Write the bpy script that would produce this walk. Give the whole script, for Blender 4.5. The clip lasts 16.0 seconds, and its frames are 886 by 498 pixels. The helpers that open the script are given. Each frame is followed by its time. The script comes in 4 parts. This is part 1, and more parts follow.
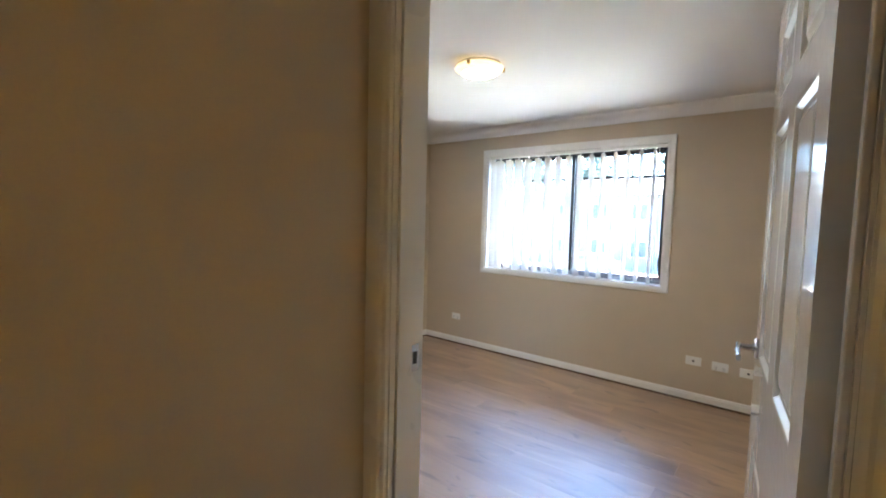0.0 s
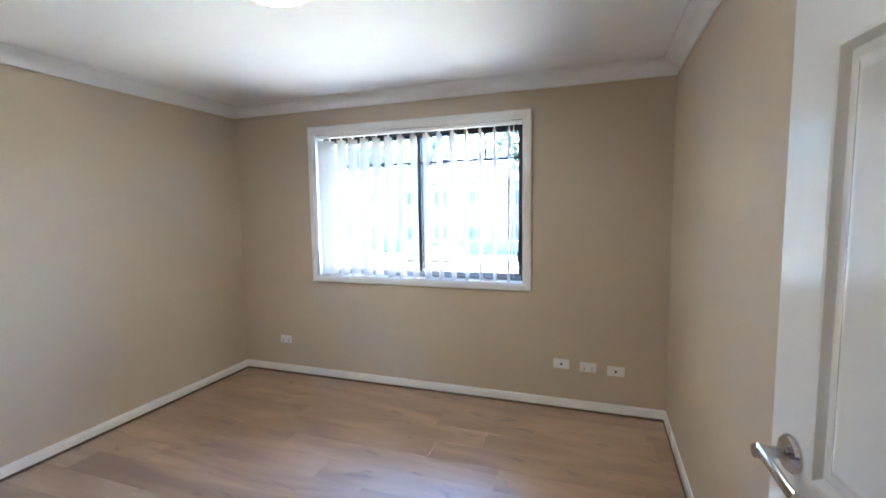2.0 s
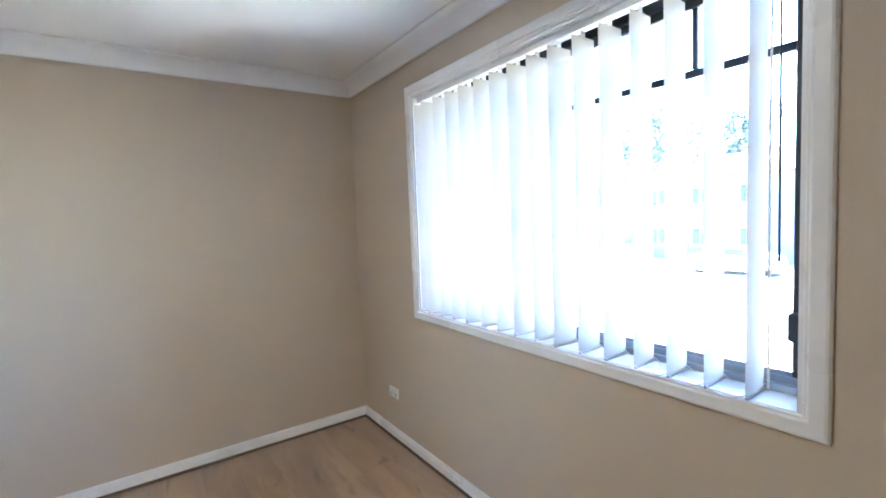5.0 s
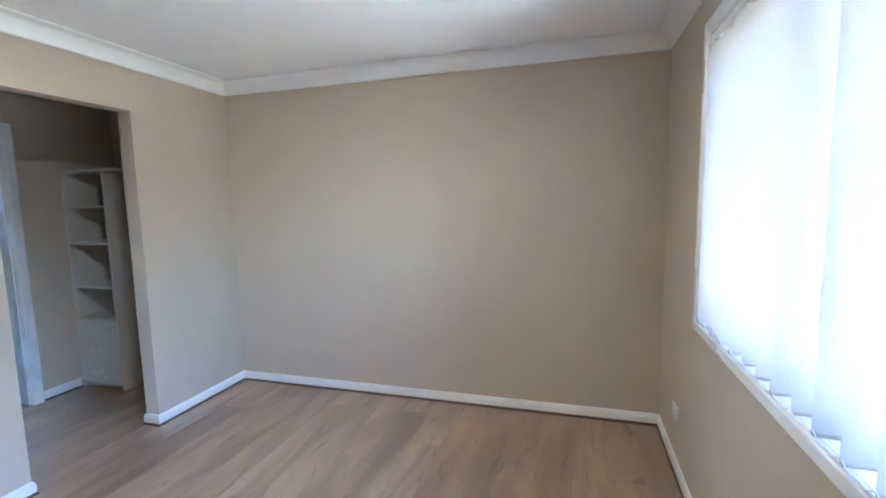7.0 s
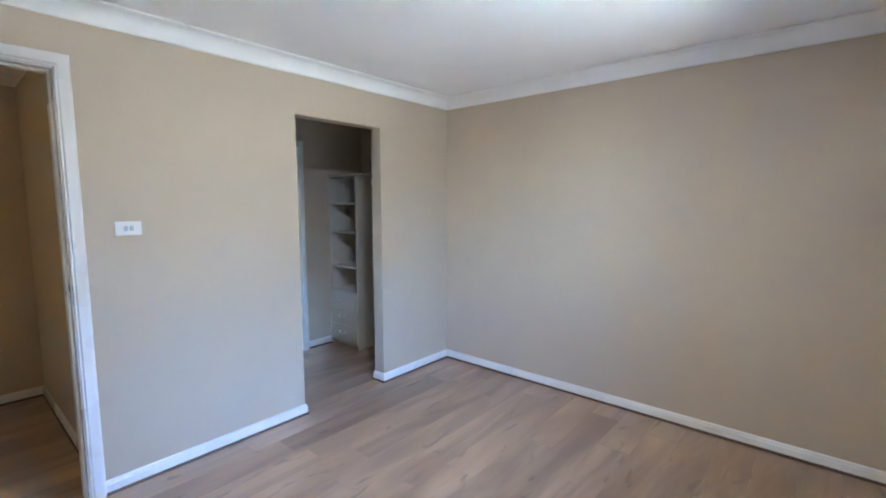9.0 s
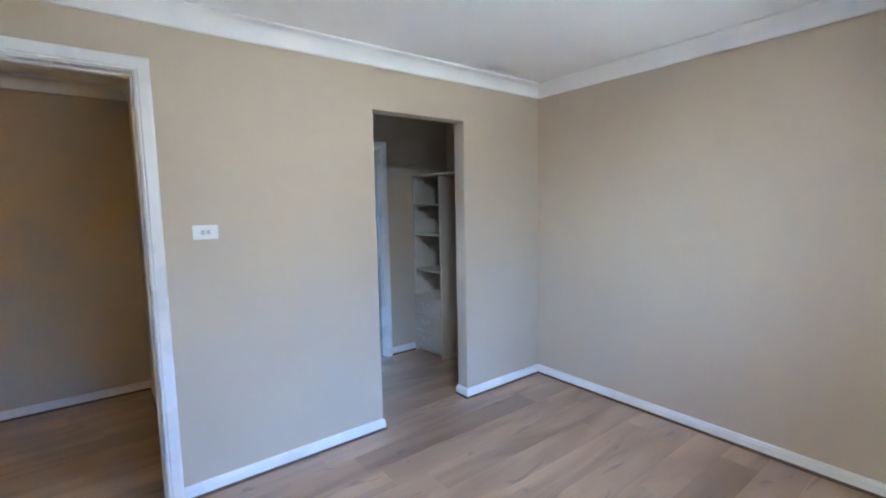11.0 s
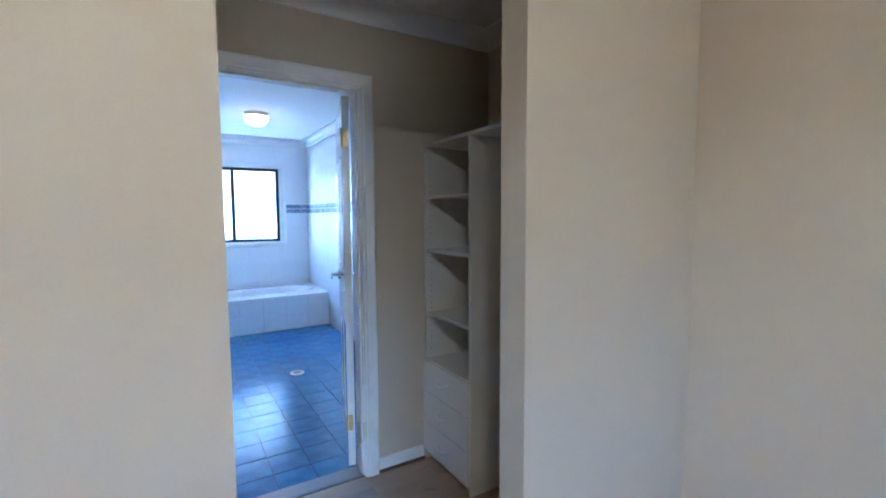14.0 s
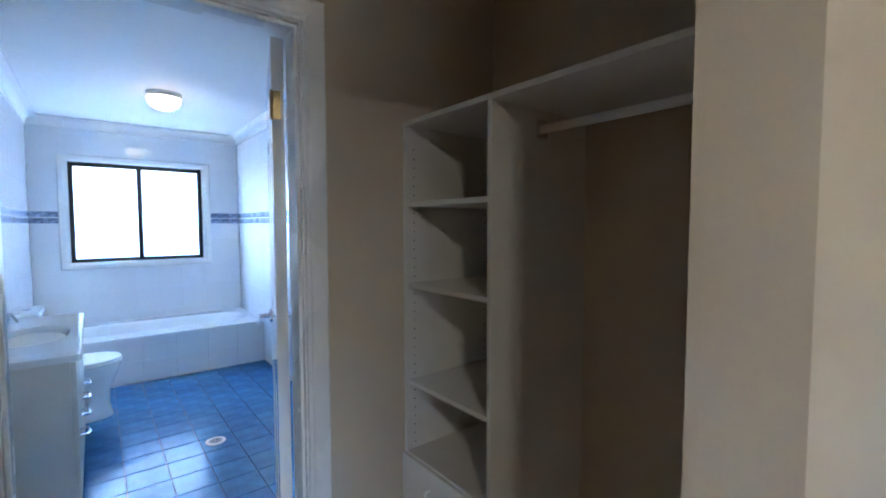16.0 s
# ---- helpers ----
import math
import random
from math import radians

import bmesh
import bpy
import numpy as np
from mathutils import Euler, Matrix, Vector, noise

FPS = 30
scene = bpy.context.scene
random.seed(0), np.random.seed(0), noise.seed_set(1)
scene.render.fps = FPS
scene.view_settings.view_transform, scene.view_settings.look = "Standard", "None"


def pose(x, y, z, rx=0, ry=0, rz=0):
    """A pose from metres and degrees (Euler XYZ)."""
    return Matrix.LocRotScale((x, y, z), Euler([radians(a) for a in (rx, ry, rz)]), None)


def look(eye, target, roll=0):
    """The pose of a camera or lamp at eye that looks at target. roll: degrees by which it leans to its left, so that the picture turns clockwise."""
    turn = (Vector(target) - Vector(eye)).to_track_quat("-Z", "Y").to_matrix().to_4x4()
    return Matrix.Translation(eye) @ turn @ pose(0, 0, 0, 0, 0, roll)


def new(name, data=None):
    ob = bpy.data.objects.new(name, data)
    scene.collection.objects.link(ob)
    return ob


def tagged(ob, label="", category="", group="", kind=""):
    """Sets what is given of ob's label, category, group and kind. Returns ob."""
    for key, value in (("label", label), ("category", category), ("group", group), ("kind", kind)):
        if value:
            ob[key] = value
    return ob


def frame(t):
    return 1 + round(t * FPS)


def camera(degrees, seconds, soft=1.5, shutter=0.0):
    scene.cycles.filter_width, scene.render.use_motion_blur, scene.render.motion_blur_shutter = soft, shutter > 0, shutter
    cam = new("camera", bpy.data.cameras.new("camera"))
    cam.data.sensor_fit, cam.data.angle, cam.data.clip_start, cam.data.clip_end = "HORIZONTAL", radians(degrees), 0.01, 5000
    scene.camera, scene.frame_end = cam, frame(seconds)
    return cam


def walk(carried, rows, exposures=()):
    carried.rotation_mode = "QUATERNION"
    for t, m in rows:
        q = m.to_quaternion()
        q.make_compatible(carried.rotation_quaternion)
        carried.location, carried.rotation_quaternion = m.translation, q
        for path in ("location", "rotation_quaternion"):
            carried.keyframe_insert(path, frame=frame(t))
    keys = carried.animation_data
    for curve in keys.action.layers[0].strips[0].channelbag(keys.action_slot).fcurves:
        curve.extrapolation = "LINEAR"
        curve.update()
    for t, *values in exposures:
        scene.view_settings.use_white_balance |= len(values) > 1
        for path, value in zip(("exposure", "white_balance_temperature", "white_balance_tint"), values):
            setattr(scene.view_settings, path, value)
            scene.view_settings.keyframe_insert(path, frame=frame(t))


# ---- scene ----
cam = camera(89.9, 16.0, soft=1.9)
PATH = [
    (0, (3.511, -0.864, 1.443), (2.255, 0.685, 1.302), 1.5),
    (0.5, (3.38, -0.782, 1.442), (2.483, 0.999, 1.292), 0.9),
    (1, (3.321, -0.573, 1.438), (2.512, 1.249, 1.285), 0.3),
    (1.5, (3.25, -0.333, 1.445), (2.474, 1.502, 1.275), -0.0),
    (2, (3.12, -0.079, 1.482), (2.461, 1.801, 1.297), -0.8),
    (2.5, (3.066, 0.23, 1.526), (2.45, 2.12, 1.301), -1.4),
    (3, (3.015, 0.518, 1.516), (2.412, 2.411, 1.29), -1.7),
    (5.5, (2.979, 2.109, 1.428), (1.128, 2.85, 1.276), -2.2),
    (6, (2.958, 2.294, 1.442), (0.997, 2.637, 1.244), -2.4),
    (6.5, (2.912, 2.481, 1.47), (0.928, 2.364, 1.247), -2.7),
    (7, (2.97, 2.645, 1.461), (1.064, 2.08, 1.242), -1.2),
    (7.5, (3.037, 2.734, 1.459), (1.222, 1.923, 1.238), -1.4),
    (8, (3.103, 2.728, 1.45), (1.377, 1.74, 1.243), -1.5),
    (8.5, (3.167, 2.695, 1.448), (1.537, 1.553, 1.249), -1.1),
    (9, (3.157, 2.675, 1.476), (1.65, 1.376, 1.267), -0.1),
    (9.5, (3.184, 2.661, 1.483), (1.805, 1.227, 1.277), 0.1),
    (12, (2.467, 2.111, 1.424), (1.281, 0.512, 1.232), -1.0),
    (12.5, (2.208, 1.838, 1.412), (1.039, 0.226, 1.225), -0.6),
    (13, (1.982, 1.522, 1.414), (0.837, -0.107, 1.229), -0.6),
    (13.5, (1.782, 1.236, 1.381), (0.706, -0.441, 1.216), -0.2),
    (14, (1.618, 0.906, 1.373), (0.578, -0.796, 1.218), -0.3),
    (14.5, (1.495, 0.628, 1.377), (0.478, -1.088, 1.227), -0.5),
    (15, (1.388, 0.392, 1.388), (0.372, -1.326, 1.252), -0.1),
    (15.5, (1.341, 0.201, 1.403), (0.198, -1.436, 1.292), 0.3),
    (16, (1.304, 0.104, 1.395), (0.07, -1.465, 1.282), -0.1),
]
walk(cam, [(t, look(eye, target, roll)) for t, eye, target, roll in PATH],
     exposures=[(0.0, 6.70, 5940, 10), (1.5, 6.69, 5640, 10), (3.0, 6.81, 5590, 10), (5.5, 6.85, 5390, 10), (7.0, 6.87, 5330, 10),
                (9.5, 6.87, 5190, 10), (12.0, 6.80, 5170, 10), (14.5, 6.73, 5590, 10), (16.0, 6.71, 5940, 10)])

# ---- world, sun, exposure ----
world = bpy.data.worlds.new("sky")
scene.world = world
world.use_nodes = True
wn = world.node_tree.nodes
sky = wn.new("ShaderNodeTexSky")
sky.sky_type = "NISHITA"
sky.sun_disc = False
sky.sun_elevation = radians(72)
sky.sun_rotation = radians(-8)
sky.dust_density, sky.ozone_density = 0.4, 4.0
wn["Background"].inputs["Strength"].default_value = 0.14
world.node_tree.links.new(sky.outputs[0], wn["Background"].inputs["Color"])
sun_data = bpy.data.lights.new("sun", "SUN")
sun_data.energy, sun_data.angle, sun_data.color = 4.6, radians(0.5), (1.0, 0.94, 0.85)
sun = new("sun", sun_data)
sun.matrix_world = look((-4.3, 30.6, 95.1), (0, 0, 0))


# ---- materials ----
def material(name, base=(0.8, 0.8, 0.8), rough=0.5, metal=0.0, grain=0.0, grain_scale=60.0, blotch=0.06,
             blotch_scale=1.5, bump=0.0, bump_scale=200.0, coat=0.0, vary=0.0, rough_vary=0.08):
    """Paint, plaster, plastic or metal with variation at two scales and fine relief."""
    m = bpy.data.materials.new(name)
    m.use_nodes = True
    nt = m.node_tree
    n, l = nt.nodes, nt.links
    b = n["Principled BSDF"]
    b.inputs["Roughness"].default_value = rough
    b.inputs["Metallic"].default_value = metal
    b.inputs["Coat Weight"].default_value = coat
    b.inputs["Coat Roughness"].default_value = 0.08
    tc = n.new("ShaderNodeTexCoord")
    big = n.new("ShaderNodeTexNoise")
    big.inputs["Scale"].default_value = blotch_scale
    big.inputs["Detail"].default_value = 4
    fine = n.new("ShaderNodeTexNoise")
    fine.inputs["Scale"].default_value = grain_scale
    fine.inputs["Detail"].default_value = 3
    l.new(tc.outputs["Object"], big.inputs["Vector"])
    l.new(tc.outputs["Object"], fine.inputs["Vector"])

    def ranged(sock, lo, hi):
        r = n.new("ShaderNodeMapRange")
        r.inputs["From Min"].default_value, r.inputs["From Max"].default_value = 0.3, 0.7
        r.inputs["To Min"].default_value, r.inputs["To Max"].default_value = lo, hi
        l.new(sock, r.inputs["Value"])
        return r.outputs["Result"]

    def times(a, c):
        k = n.new("ShaderNodeMath")
        k.operation = "MULTIPLY"
        l.new(a, k.inputs[0])
        l.new(c, k.inputs[1])
        return k.outputs[0]

    val = times(ranged(big.outputs["Fac"], 1 - blotch, 1 + blotch * 0.5), ranged(fine.outputs["Fac"], 1 - grain, 1 + grain * 0.5))
    if vary:
        info = n.new("ShaderNodeObjectInfo")
        r = n.new("ShaderNodeMapRange")
        r.inputs["To Min"].default_value, r.inputs["To Max"].default_value = 1 - vary, 1 + vary * 0.6
        l.new(info.outputs["Random"], r.inputs["Value"])
        val = times(val, r.outputs["Result"])
    col = n.new("ShaderNodeVectorMath")
    col.operation = "SCALE"
    col.inputs[0].default_value = base
    l.new(val, col.inputs["Scale"])
    l.new(col.outputs[0], b.inputs["Base Color"])
    l.new(ranged(big.outputs["Fac"], max(0.02, rough - rough_vary), rough + rough_vary), b.inputs["Roughness"])
    if bump:
        relief = n.new("ShaderNodeTexNoise")
        relief.inputs["Scale"].default_value = bump_scale
        relief.inputs["Detail"].default_value = 2
        l.new(tc.outputs["Object"], relief.inputs["Vector"])
        bp = n.new("ShaderNodeBump")
        bp.inputs["Strength"].default_value = bump
        bp.inputs["Distance"].default_value = 0.002
        l.new(relief.outputs["Fac"], bp.inputs["Height"])
        l.new(bp.outputs[0], b.inputs["Normal"])
    return m


def wood_floor():
    """Oak laminate: long grain, darker streaks and a few knots, each board its own shade."""
    m = bpy.data.materials.new("oak_laminate")
    m.use_nodes = True
    nt = m.node_tree
    n, l = nt.nodes, nt.links
    b = n["Principled BSDF"]
    tc = n.new("ShaderNodeTexCoord")
    info = n.new("ShaderNodeObjectInfo")
    shift = n.new("ShaderNodeVectorMath")
    shift.operation = "MULTIPLY_ADD"
    shift.inputs[1].default_value = (1, 1, 1)
    spread = n.new("ShaderNodeVectorMath")
    spread.operation = "SCALE"
    spread.inputs[0].default_value = (37, 11, 5)
    l.new(info.outputs["Random"], spread.inputs["Scale"])
    l.new(tc.outputs["Object"], shift.inputs[0])
    l.new(spread.outputs[0], shift.inputs[2])
    ramps = []
    for scale, detail, dist in (((0.75, 3.6, 1.0), 3, 1.2), ((2.0, 40.0, 1.0), 5, 0.5), ((4.2, 13.0, 1.0), 2, 0.8)):
        mp = n.new("ShaderNodeMapping")
        mp.inputs["Scale"].default_value = scale
        l.new(shift.outputs[0], mp.inputs["Vector"])
        t = n.new("ShaderNodeTexNoise")
        t.inputs["Scale"].default_value = 1.0
        t.inputs["Detail"].default_value = detail
        t.inputs["Distortion"].default_value = dist
        l.new(mp.outputs[0], t.inputs["Vector"])
        ramps.append(t.outputs["Fac"])
    cr = n.new("ShaderNodeValToRGB")
    e = cr.color_ramp.elements
    e[0].position, e[0].color = 0.32, (0.255, 0.146, 0.076, 1)
    e[1].position, e[1].color = 0.68, (0.525, 0.350, 0.21, 1)
    mid = e.new(0.5)
    mid.color = (0.385, 0.242, 0.138, 1)
    l.new(ramps[0], cr.inputs["Fac"])
    fine = n.new("ShaderNodeMapRange")
    fine.inputs["From Min"].default_value, fine.inputs["From Max"].default_value = 0.3, 0.7
    fine.inputs["To Min"].default_value, fine.inputs["To Max"].default_value = 0.92, 1.05
    l.new(ramps[1], fine.inputs["Value"])
    tone = n.new("ShaderNodeMapRange")
    tone.inputs["To Min"].default_value, tone.inputs["To Max"].default_value = 0.87, 1.09
    l.new(info.outputs["Random"], tone.inputs["Value"])
    knot = n.new("ShaderNodeMapRange")
    knot.inputs["From Min"].default_value, knot.inputs["From Max"].default_value = 0.64, 0.73
    knot.inputs["To Min"].default_value, knot.inputs["To Max"].default_value = 1.0, 0.55
    l.new(ramps[2], knot.inputs["Value"])
    k1 = n.new("ShaderNodeMath"); k1.operation = "MULTIPLY"
    k2 = n.new("ShaderNodeMath"); k2.operation = "MULTIPLY"
    l.new(fine.outputs[0], k1.inputs[0]); l.new(tone.outputs[0], k1.inputs[1])
    l.new(k1.outputs[0], k2.inputs[0]); l.new(knot.outputs[0], k2.inputs[1])
    sc = n.new("ShaderNodeVectorMath"); sc.operation = "SCALE"
    l.new(cr.outputs["Color"], sc.inputs[0]); l.new(k2.outputs[0], sc.inputs["Scale"])
    l.new(sc.outputs[0], b.inputs["Base Color"])
    rr = n.new("ShaderNodeMapRange")
    rr.inputs["To Min"].default_value, rr.inputs["To Max"].default_value = 0.36, 0.50
    b.inputs["Specular IOR Level"].default_value = 1.0
    b.inputs["Coat Weight"].default_value = 1.0
    b.inputs["Coat IOR"].default_value = 1.85
    b.inputs["Coat Roughness"].default_value = 0.45
    l.new(ramps[1], rr.inputs["Value"])
    l.new(rr.outputs[0], b.inputs["Roughness"])
    bp = n.new("ShaderNodeBump")
    bp.inputs["Strength"].default_value = 0.12
    bp.inputs["Distance"].default_value = 0.001
    l.new(ramps[1], bp.inputs["Height"])
    l.new(bp.outputs[0], b.inputs["Normal"])
    return m


def glass_dimming():
    m = bpy.data.materials.new("grey_dimming_glass")
    m.use_nodes = True
    nt = m.node_tree
    n, l = nt.nodes, nt.links
    n.remove(n["Principled BSDF"])
    tr = n.new("ShaderNodeBsdfTransparent")
    # grey tint put into the pane to darken the overbright street beyond
    tr.inputs[0].default_value = (0.53, 0.56, 0.575, 1)
    gl = n.new("ShaderNodeBsdfGlossy")
    gl.inputs["Roughness"].default_value = 0.02
    fr = n.new("ShaderNodeFresnel")
    fr.inputs["IOR"].default_value = 1.35
    mx = n.new("ShaderNodeMixShader")
    l.new(fr.outputs[0], mx.inputs[0]); l.new(tr.outputs[0], mx.inputs[1]); l.new(gl.outputs[0], mx.inputs[2])
    l.new(mx.outputs[0], n["Material Output"].inputs["Surface"])
    return m


def thin_cloth(name, color, through_part, clear=0.0):
    """A thin sheet that lets light through: blind fabric or obscure glass."""
    m = bpy.data.materials.new(name)
    m.use_nodes = True
    nt = m.node_tree
    n, l = nt.nodes, nt.links
    n.remove(n["Principled BSDF"])
    tc = n.new("ShaderNodeTexCoord")
    w = n.new("ShaderNodeTexNoise")
    w.inputs["Scale"].default_value = 400
    l.new(tc.outputs["Object"], w.inputs["Vector"])
    mr = n.new("ShaderNodeMapRange")
    mr.inputs["To Min"].default_value, mr.inputs["To Max"].default_value = 0.93, 1.05
    l.new(w.outputs["Fac"], mr.inputs["Value"])
    sc = n.new("ShaderNodeVectorMath"); sc.operation = "SCALE"
    sc.inputs[0].default_value = color
    l.new(mr.outputs[0], sc.inputs["Scale"])
    d = n.new("ShaderNodeBsdfDiffuse")
    t = n.new("ShaderNodeBsdfTranslucent")
    l.new(sc.outputs[0], d.inputs[0]); l.new(sc.outputs[0], t.inputs[0])
    mx = n.new("ShaderNodeMixShader")
    mx.inputs[0].default_value = through_part
    l.new(d.outputs[0], mx.inputs[1]); l.new(t.outputs[0], mx.inputs[2])
    out = mx.outputs[0]
    if clear:
        tr = n.new("ShaderNodeBsdfTransparent")
        m2 = n.new("ShaderNodeMixShader")
        m2.inputs[0].default_value = clear
        l.new(out, m2.inputs[1]); l.new(tr.outputs[0], m2.inputs[2])
        out = m2.outputs[0]
    l.new(out, n["Material Output"].inputs["Surface"])
    return m


def glow(name, color, strength):
    m = bpy.data.materials.new(name)
    m.use_nodes = True
    b = m.node_tree.nodes["Principled BSDF"]
    b.inputs["Base Color"].default_value = (0.9, 0.87, 0.8, 1)
    b.inputs["Roughness"].default_value = 0.25
    b.inputs["Emission Color"].default_value = (*color, 1)
    b.inputs["Emission Strength"].default_value = strength
    return m


BEIGE = material("beige_wall_paint", (0.575, 0.475, 0.352), 0.62, blotch=0.03, grain=0.02, grain_scale=180, bump=0.10, bump_scale=320)
CEILING = material("white_ceiling_paint", (0.88, 0.87, 0.86), 0.75, blotch=0.03, bump=0.06, bump_scale=260)
TRIM = material("white_gloss_trim", (0.85, 0.83, 0.80), 0.28, blotch=0.04, bump=0.05, bump_scale=40)
DOOR_PAINT = material("white_gloss_door_enamel", (0.80, 0.79, 0.76), 0.10, blotch=0.03, bump=0.22, bump_scale=28, coat=0.4, rough_vary=0.03)
PLASTIC = material("white_plastic", (0.82, 0.81, 0.78), 0.35, blotch=0.02)
GREY_PLASTIC = material("grey_plastic", (0.55, 0.56, 0.58), 0.4, blotch=0.05)
# near-black for slots, holes and legs; also the shade under the vanity
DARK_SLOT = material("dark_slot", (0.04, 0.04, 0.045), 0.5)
BLACK_ALU = material("black_aluminium", (0.022, 0.023, 0.026), 0.38, metal=0.3, blotch=0.1)
GREY_ALU = material("grey_aluminium_track", (0.30, 0.32, 0.36), 0.4, metal=0.2, blotch=0.1)
CHROME = material("chrome", (0.62, 0.62, 0.64), 0.16, metal=1.0, blotch=0.08)
BRASS = material("aged_brass", (0.55, 0.40, 0.20), 0.35, metal=1.0, blotch=0.25, blotch_scale=60)
MELAMINE = material("white_melamine", (0.70, 0.67, 0.62), 0.38, blotch=0.03, grain=0.02)
PORCELAIN = material("white_porcelain", (0.84, 0.85, 0.85), 0.08, blotch=0.02, coat=0.3, rough_vary=0.02)
WALL_TILE = material("white_glazed_tile", (0.80, 0.81, 0.82), 0.06, blotch=0.03, vary=0.02, bump=0.012, bump_scale=18, rough_vary=0.02)
FLOOR_TILE = material("blue_glazed_floor_tile", (0.052, 0.21, 0.45), 0.18, blotch=0.25, blotch_scale=9, grain=0.12, vary=0.12, bump=0.12, bump_scale=30)
GROUT = material("pale_grout", (0.84, 0.85, 0.86), 0.7, blotch=0.1)
DARK_GROUT = material("grey_blue_grout", (0.12, 0.17, 0.235), 0.85, blotch=0.2, blotch_scale=6)
MOSAIC = material("blue_border_tile", (0.32, 0.39, 0.54), 0.2, blotch=0.55, blotch_scale=45, grain=0.3, grain_scale=120, vary=0.4)
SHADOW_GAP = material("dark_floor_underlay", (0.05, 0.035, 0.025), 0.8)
BEAD = material("dark_brown_bead", (0.11, 0.066, 0.04), 0.5, grain=0.1)
OAK = wood_floor()
DIM_GLASS = glass_dimming()
BLIND = thin_cloth("white_blind_fabric", (0.59, 0.53, 0.455), 0.32)
OBSCURE = thin_cloth("obscure_window_glass", (0.37, 0.445, 0.535), 0.93, 0.05)
LAMP_WARM = glow("warm_frosted_lamp_glass", (1.0, 0.93, 0.77), 1.6)
LAMP_RIM = glow("yellow_frosted_glass_edge", (1.0, 0.70, 0.32), 0.02)
LAMP_BATH = glow("frosted_lamp_glass", (1.0, 0.80, 0.52), 0.13)
LAMP_HALL = glow("amber_lit_lamp_glass", (1.0, 0.60, 0.15), 0.29)
MIRROR = material("mirror", (0.9, 0.9, 0.9), 0.02, metal=1.0, blotch=0.0, rough_vary=0.0)
BRICK = material("cream_brick", (0.46, 0.36, 0.27), 0.85, blotch=0.15, grain=0.2, grain_scale=30, bump=0.4, bump_scale=60)


# ---- mesh helpers ----
def mesh_of(bm, name):
    me = bpy.data.meshes.new(name)
    bm.normal_update()
    bm.to_mesh(me)
    bm.free()
    return me


def shade(me, angle=35):
    me.polygons.foreach_set("use_smooth", [True] * len(me.polygons))
    me.set_sharp_from_angle(angle=radians(angle))


def part(name, bm, mat, parent=None, label="", smooth=False):
    me = mesh_of(bm, name)
    me.materials.append(mat)
    if smooth:
        shade(me)
    ob = new(name, me)
    if parent is not None:
        ob.parent = parent
    if label:
        ob["label"] = label
    return ob


def empty(name, m=None):
    e = new(name)
    e.empty_display_size = 0.1
    if m is not None:
        e.matrix_basis = m
    return e


def add_box(bm, x0, x1, y0, y1, z0, z1, bevel=0.0, seg=1, m=None):
    vs = [bm.verts.new((x, y, z)) for z in (z0, z1) for y in (y0, y1) for x in (x0, x1)]
    fs = [bm.faces.new([vs[i] for i in f]) for f in ((0, 2, 3, 1), (4, 5, 7, 6), (0, 1, 5, 4), (2, 6, 7, 3), (0, 4, 6, 2), (1, 3, 7, 5))]
    if bevel:
        es = list({e for f in fs for e in f.edges})
        r = bmesh.ops.bevel(bm, geom=es, offset=bevel, segments=seg, affect="EDGES", clamp_overlap=True)
        vs = list({v for f in r["faces"] for v in f.verts} | {v for v in vs if v.is_valid})
    if m is not None:
        bmesh.ops.transform(bm, matrix=m, verts=[v for v in vs if v.is_valid])
    return vs


def box(x0, x1, y0, y1, z0, z1, bevel=0.0, seg=1, m=None):
    bm = bmesh.new()
    add_box(bm, x0, x1, y0, y1, z0, z1, bevel, seg, m)
    return bm


def lathe(profile, steps=32, axis="z", centre=(0, 0, 0)):
    """A body of revolution from (radius, height) pairs."""
    bm = bmesh.new()
    rings = []
    for r, h in profile:
        ring = []
        for i in range(steps):
            a = 2 * math.pi * i / steps
            p = (r * math.cos(a), r * math.sin(a), h)
            p = {"z": p, "x": (p[2], p[0], p[1]), "y": (p[1], p[2], p[0])}[axis]
            ring.append(bm.verts.new((p[0] + centre[0], p[1] + centre[1], p[2] + centre[2])))
        rings.append(ring)
    for a, b in zip(rings, rings[1:]):
        for i in range(steps):
            bm.faces.new((a[i], a[(i + 1) % steps], b[(i + 1) % steps], b[i]))
    bm.faces.new(list(reversed(rings[0])))
    bm.faces.new(rings[-1])
    bmesh.ops.recalc_face_normals(bm, faces=bm.faces)
    return bm


def tube(points, radius, steps=10):
    """A round bar along a line of points."""
    bm = bmesh.new()
    pts = [Vector(p) for p in points]
    rings = []
    for i, p in enumerate(pts):
        d = (pts[min(i + 1, len(pts) - 1)] - pts[max(i - 1, 0)]).normalized()
        u = d.orthogonal().normalized() if not rings else (rings[-1][1] - d * rings[-1][1].dot(d)).normalized()
        v = d.cross(u)
        rings.append(([bm.verts.new(p + radius * (math.cos(a) * u + math.sin(a) * v)) for a in [2 * math.pi * k / steps for k in range(steps)]], u))
    for (a, _), (b, _) in zip(rings, rings[1:]):
        for i in range(steps):
            bm.faces.new((a[i], a[(i + 1) % steps], b[(i + 1) % steps], b[i]))
    bm.faces.new(list(reversed(rings[0][0])))
    bm.faces.new(rings[-1][0])
    bmesh.ops.recalc_face_normals(bm, faces=bm.faces)
    return bm


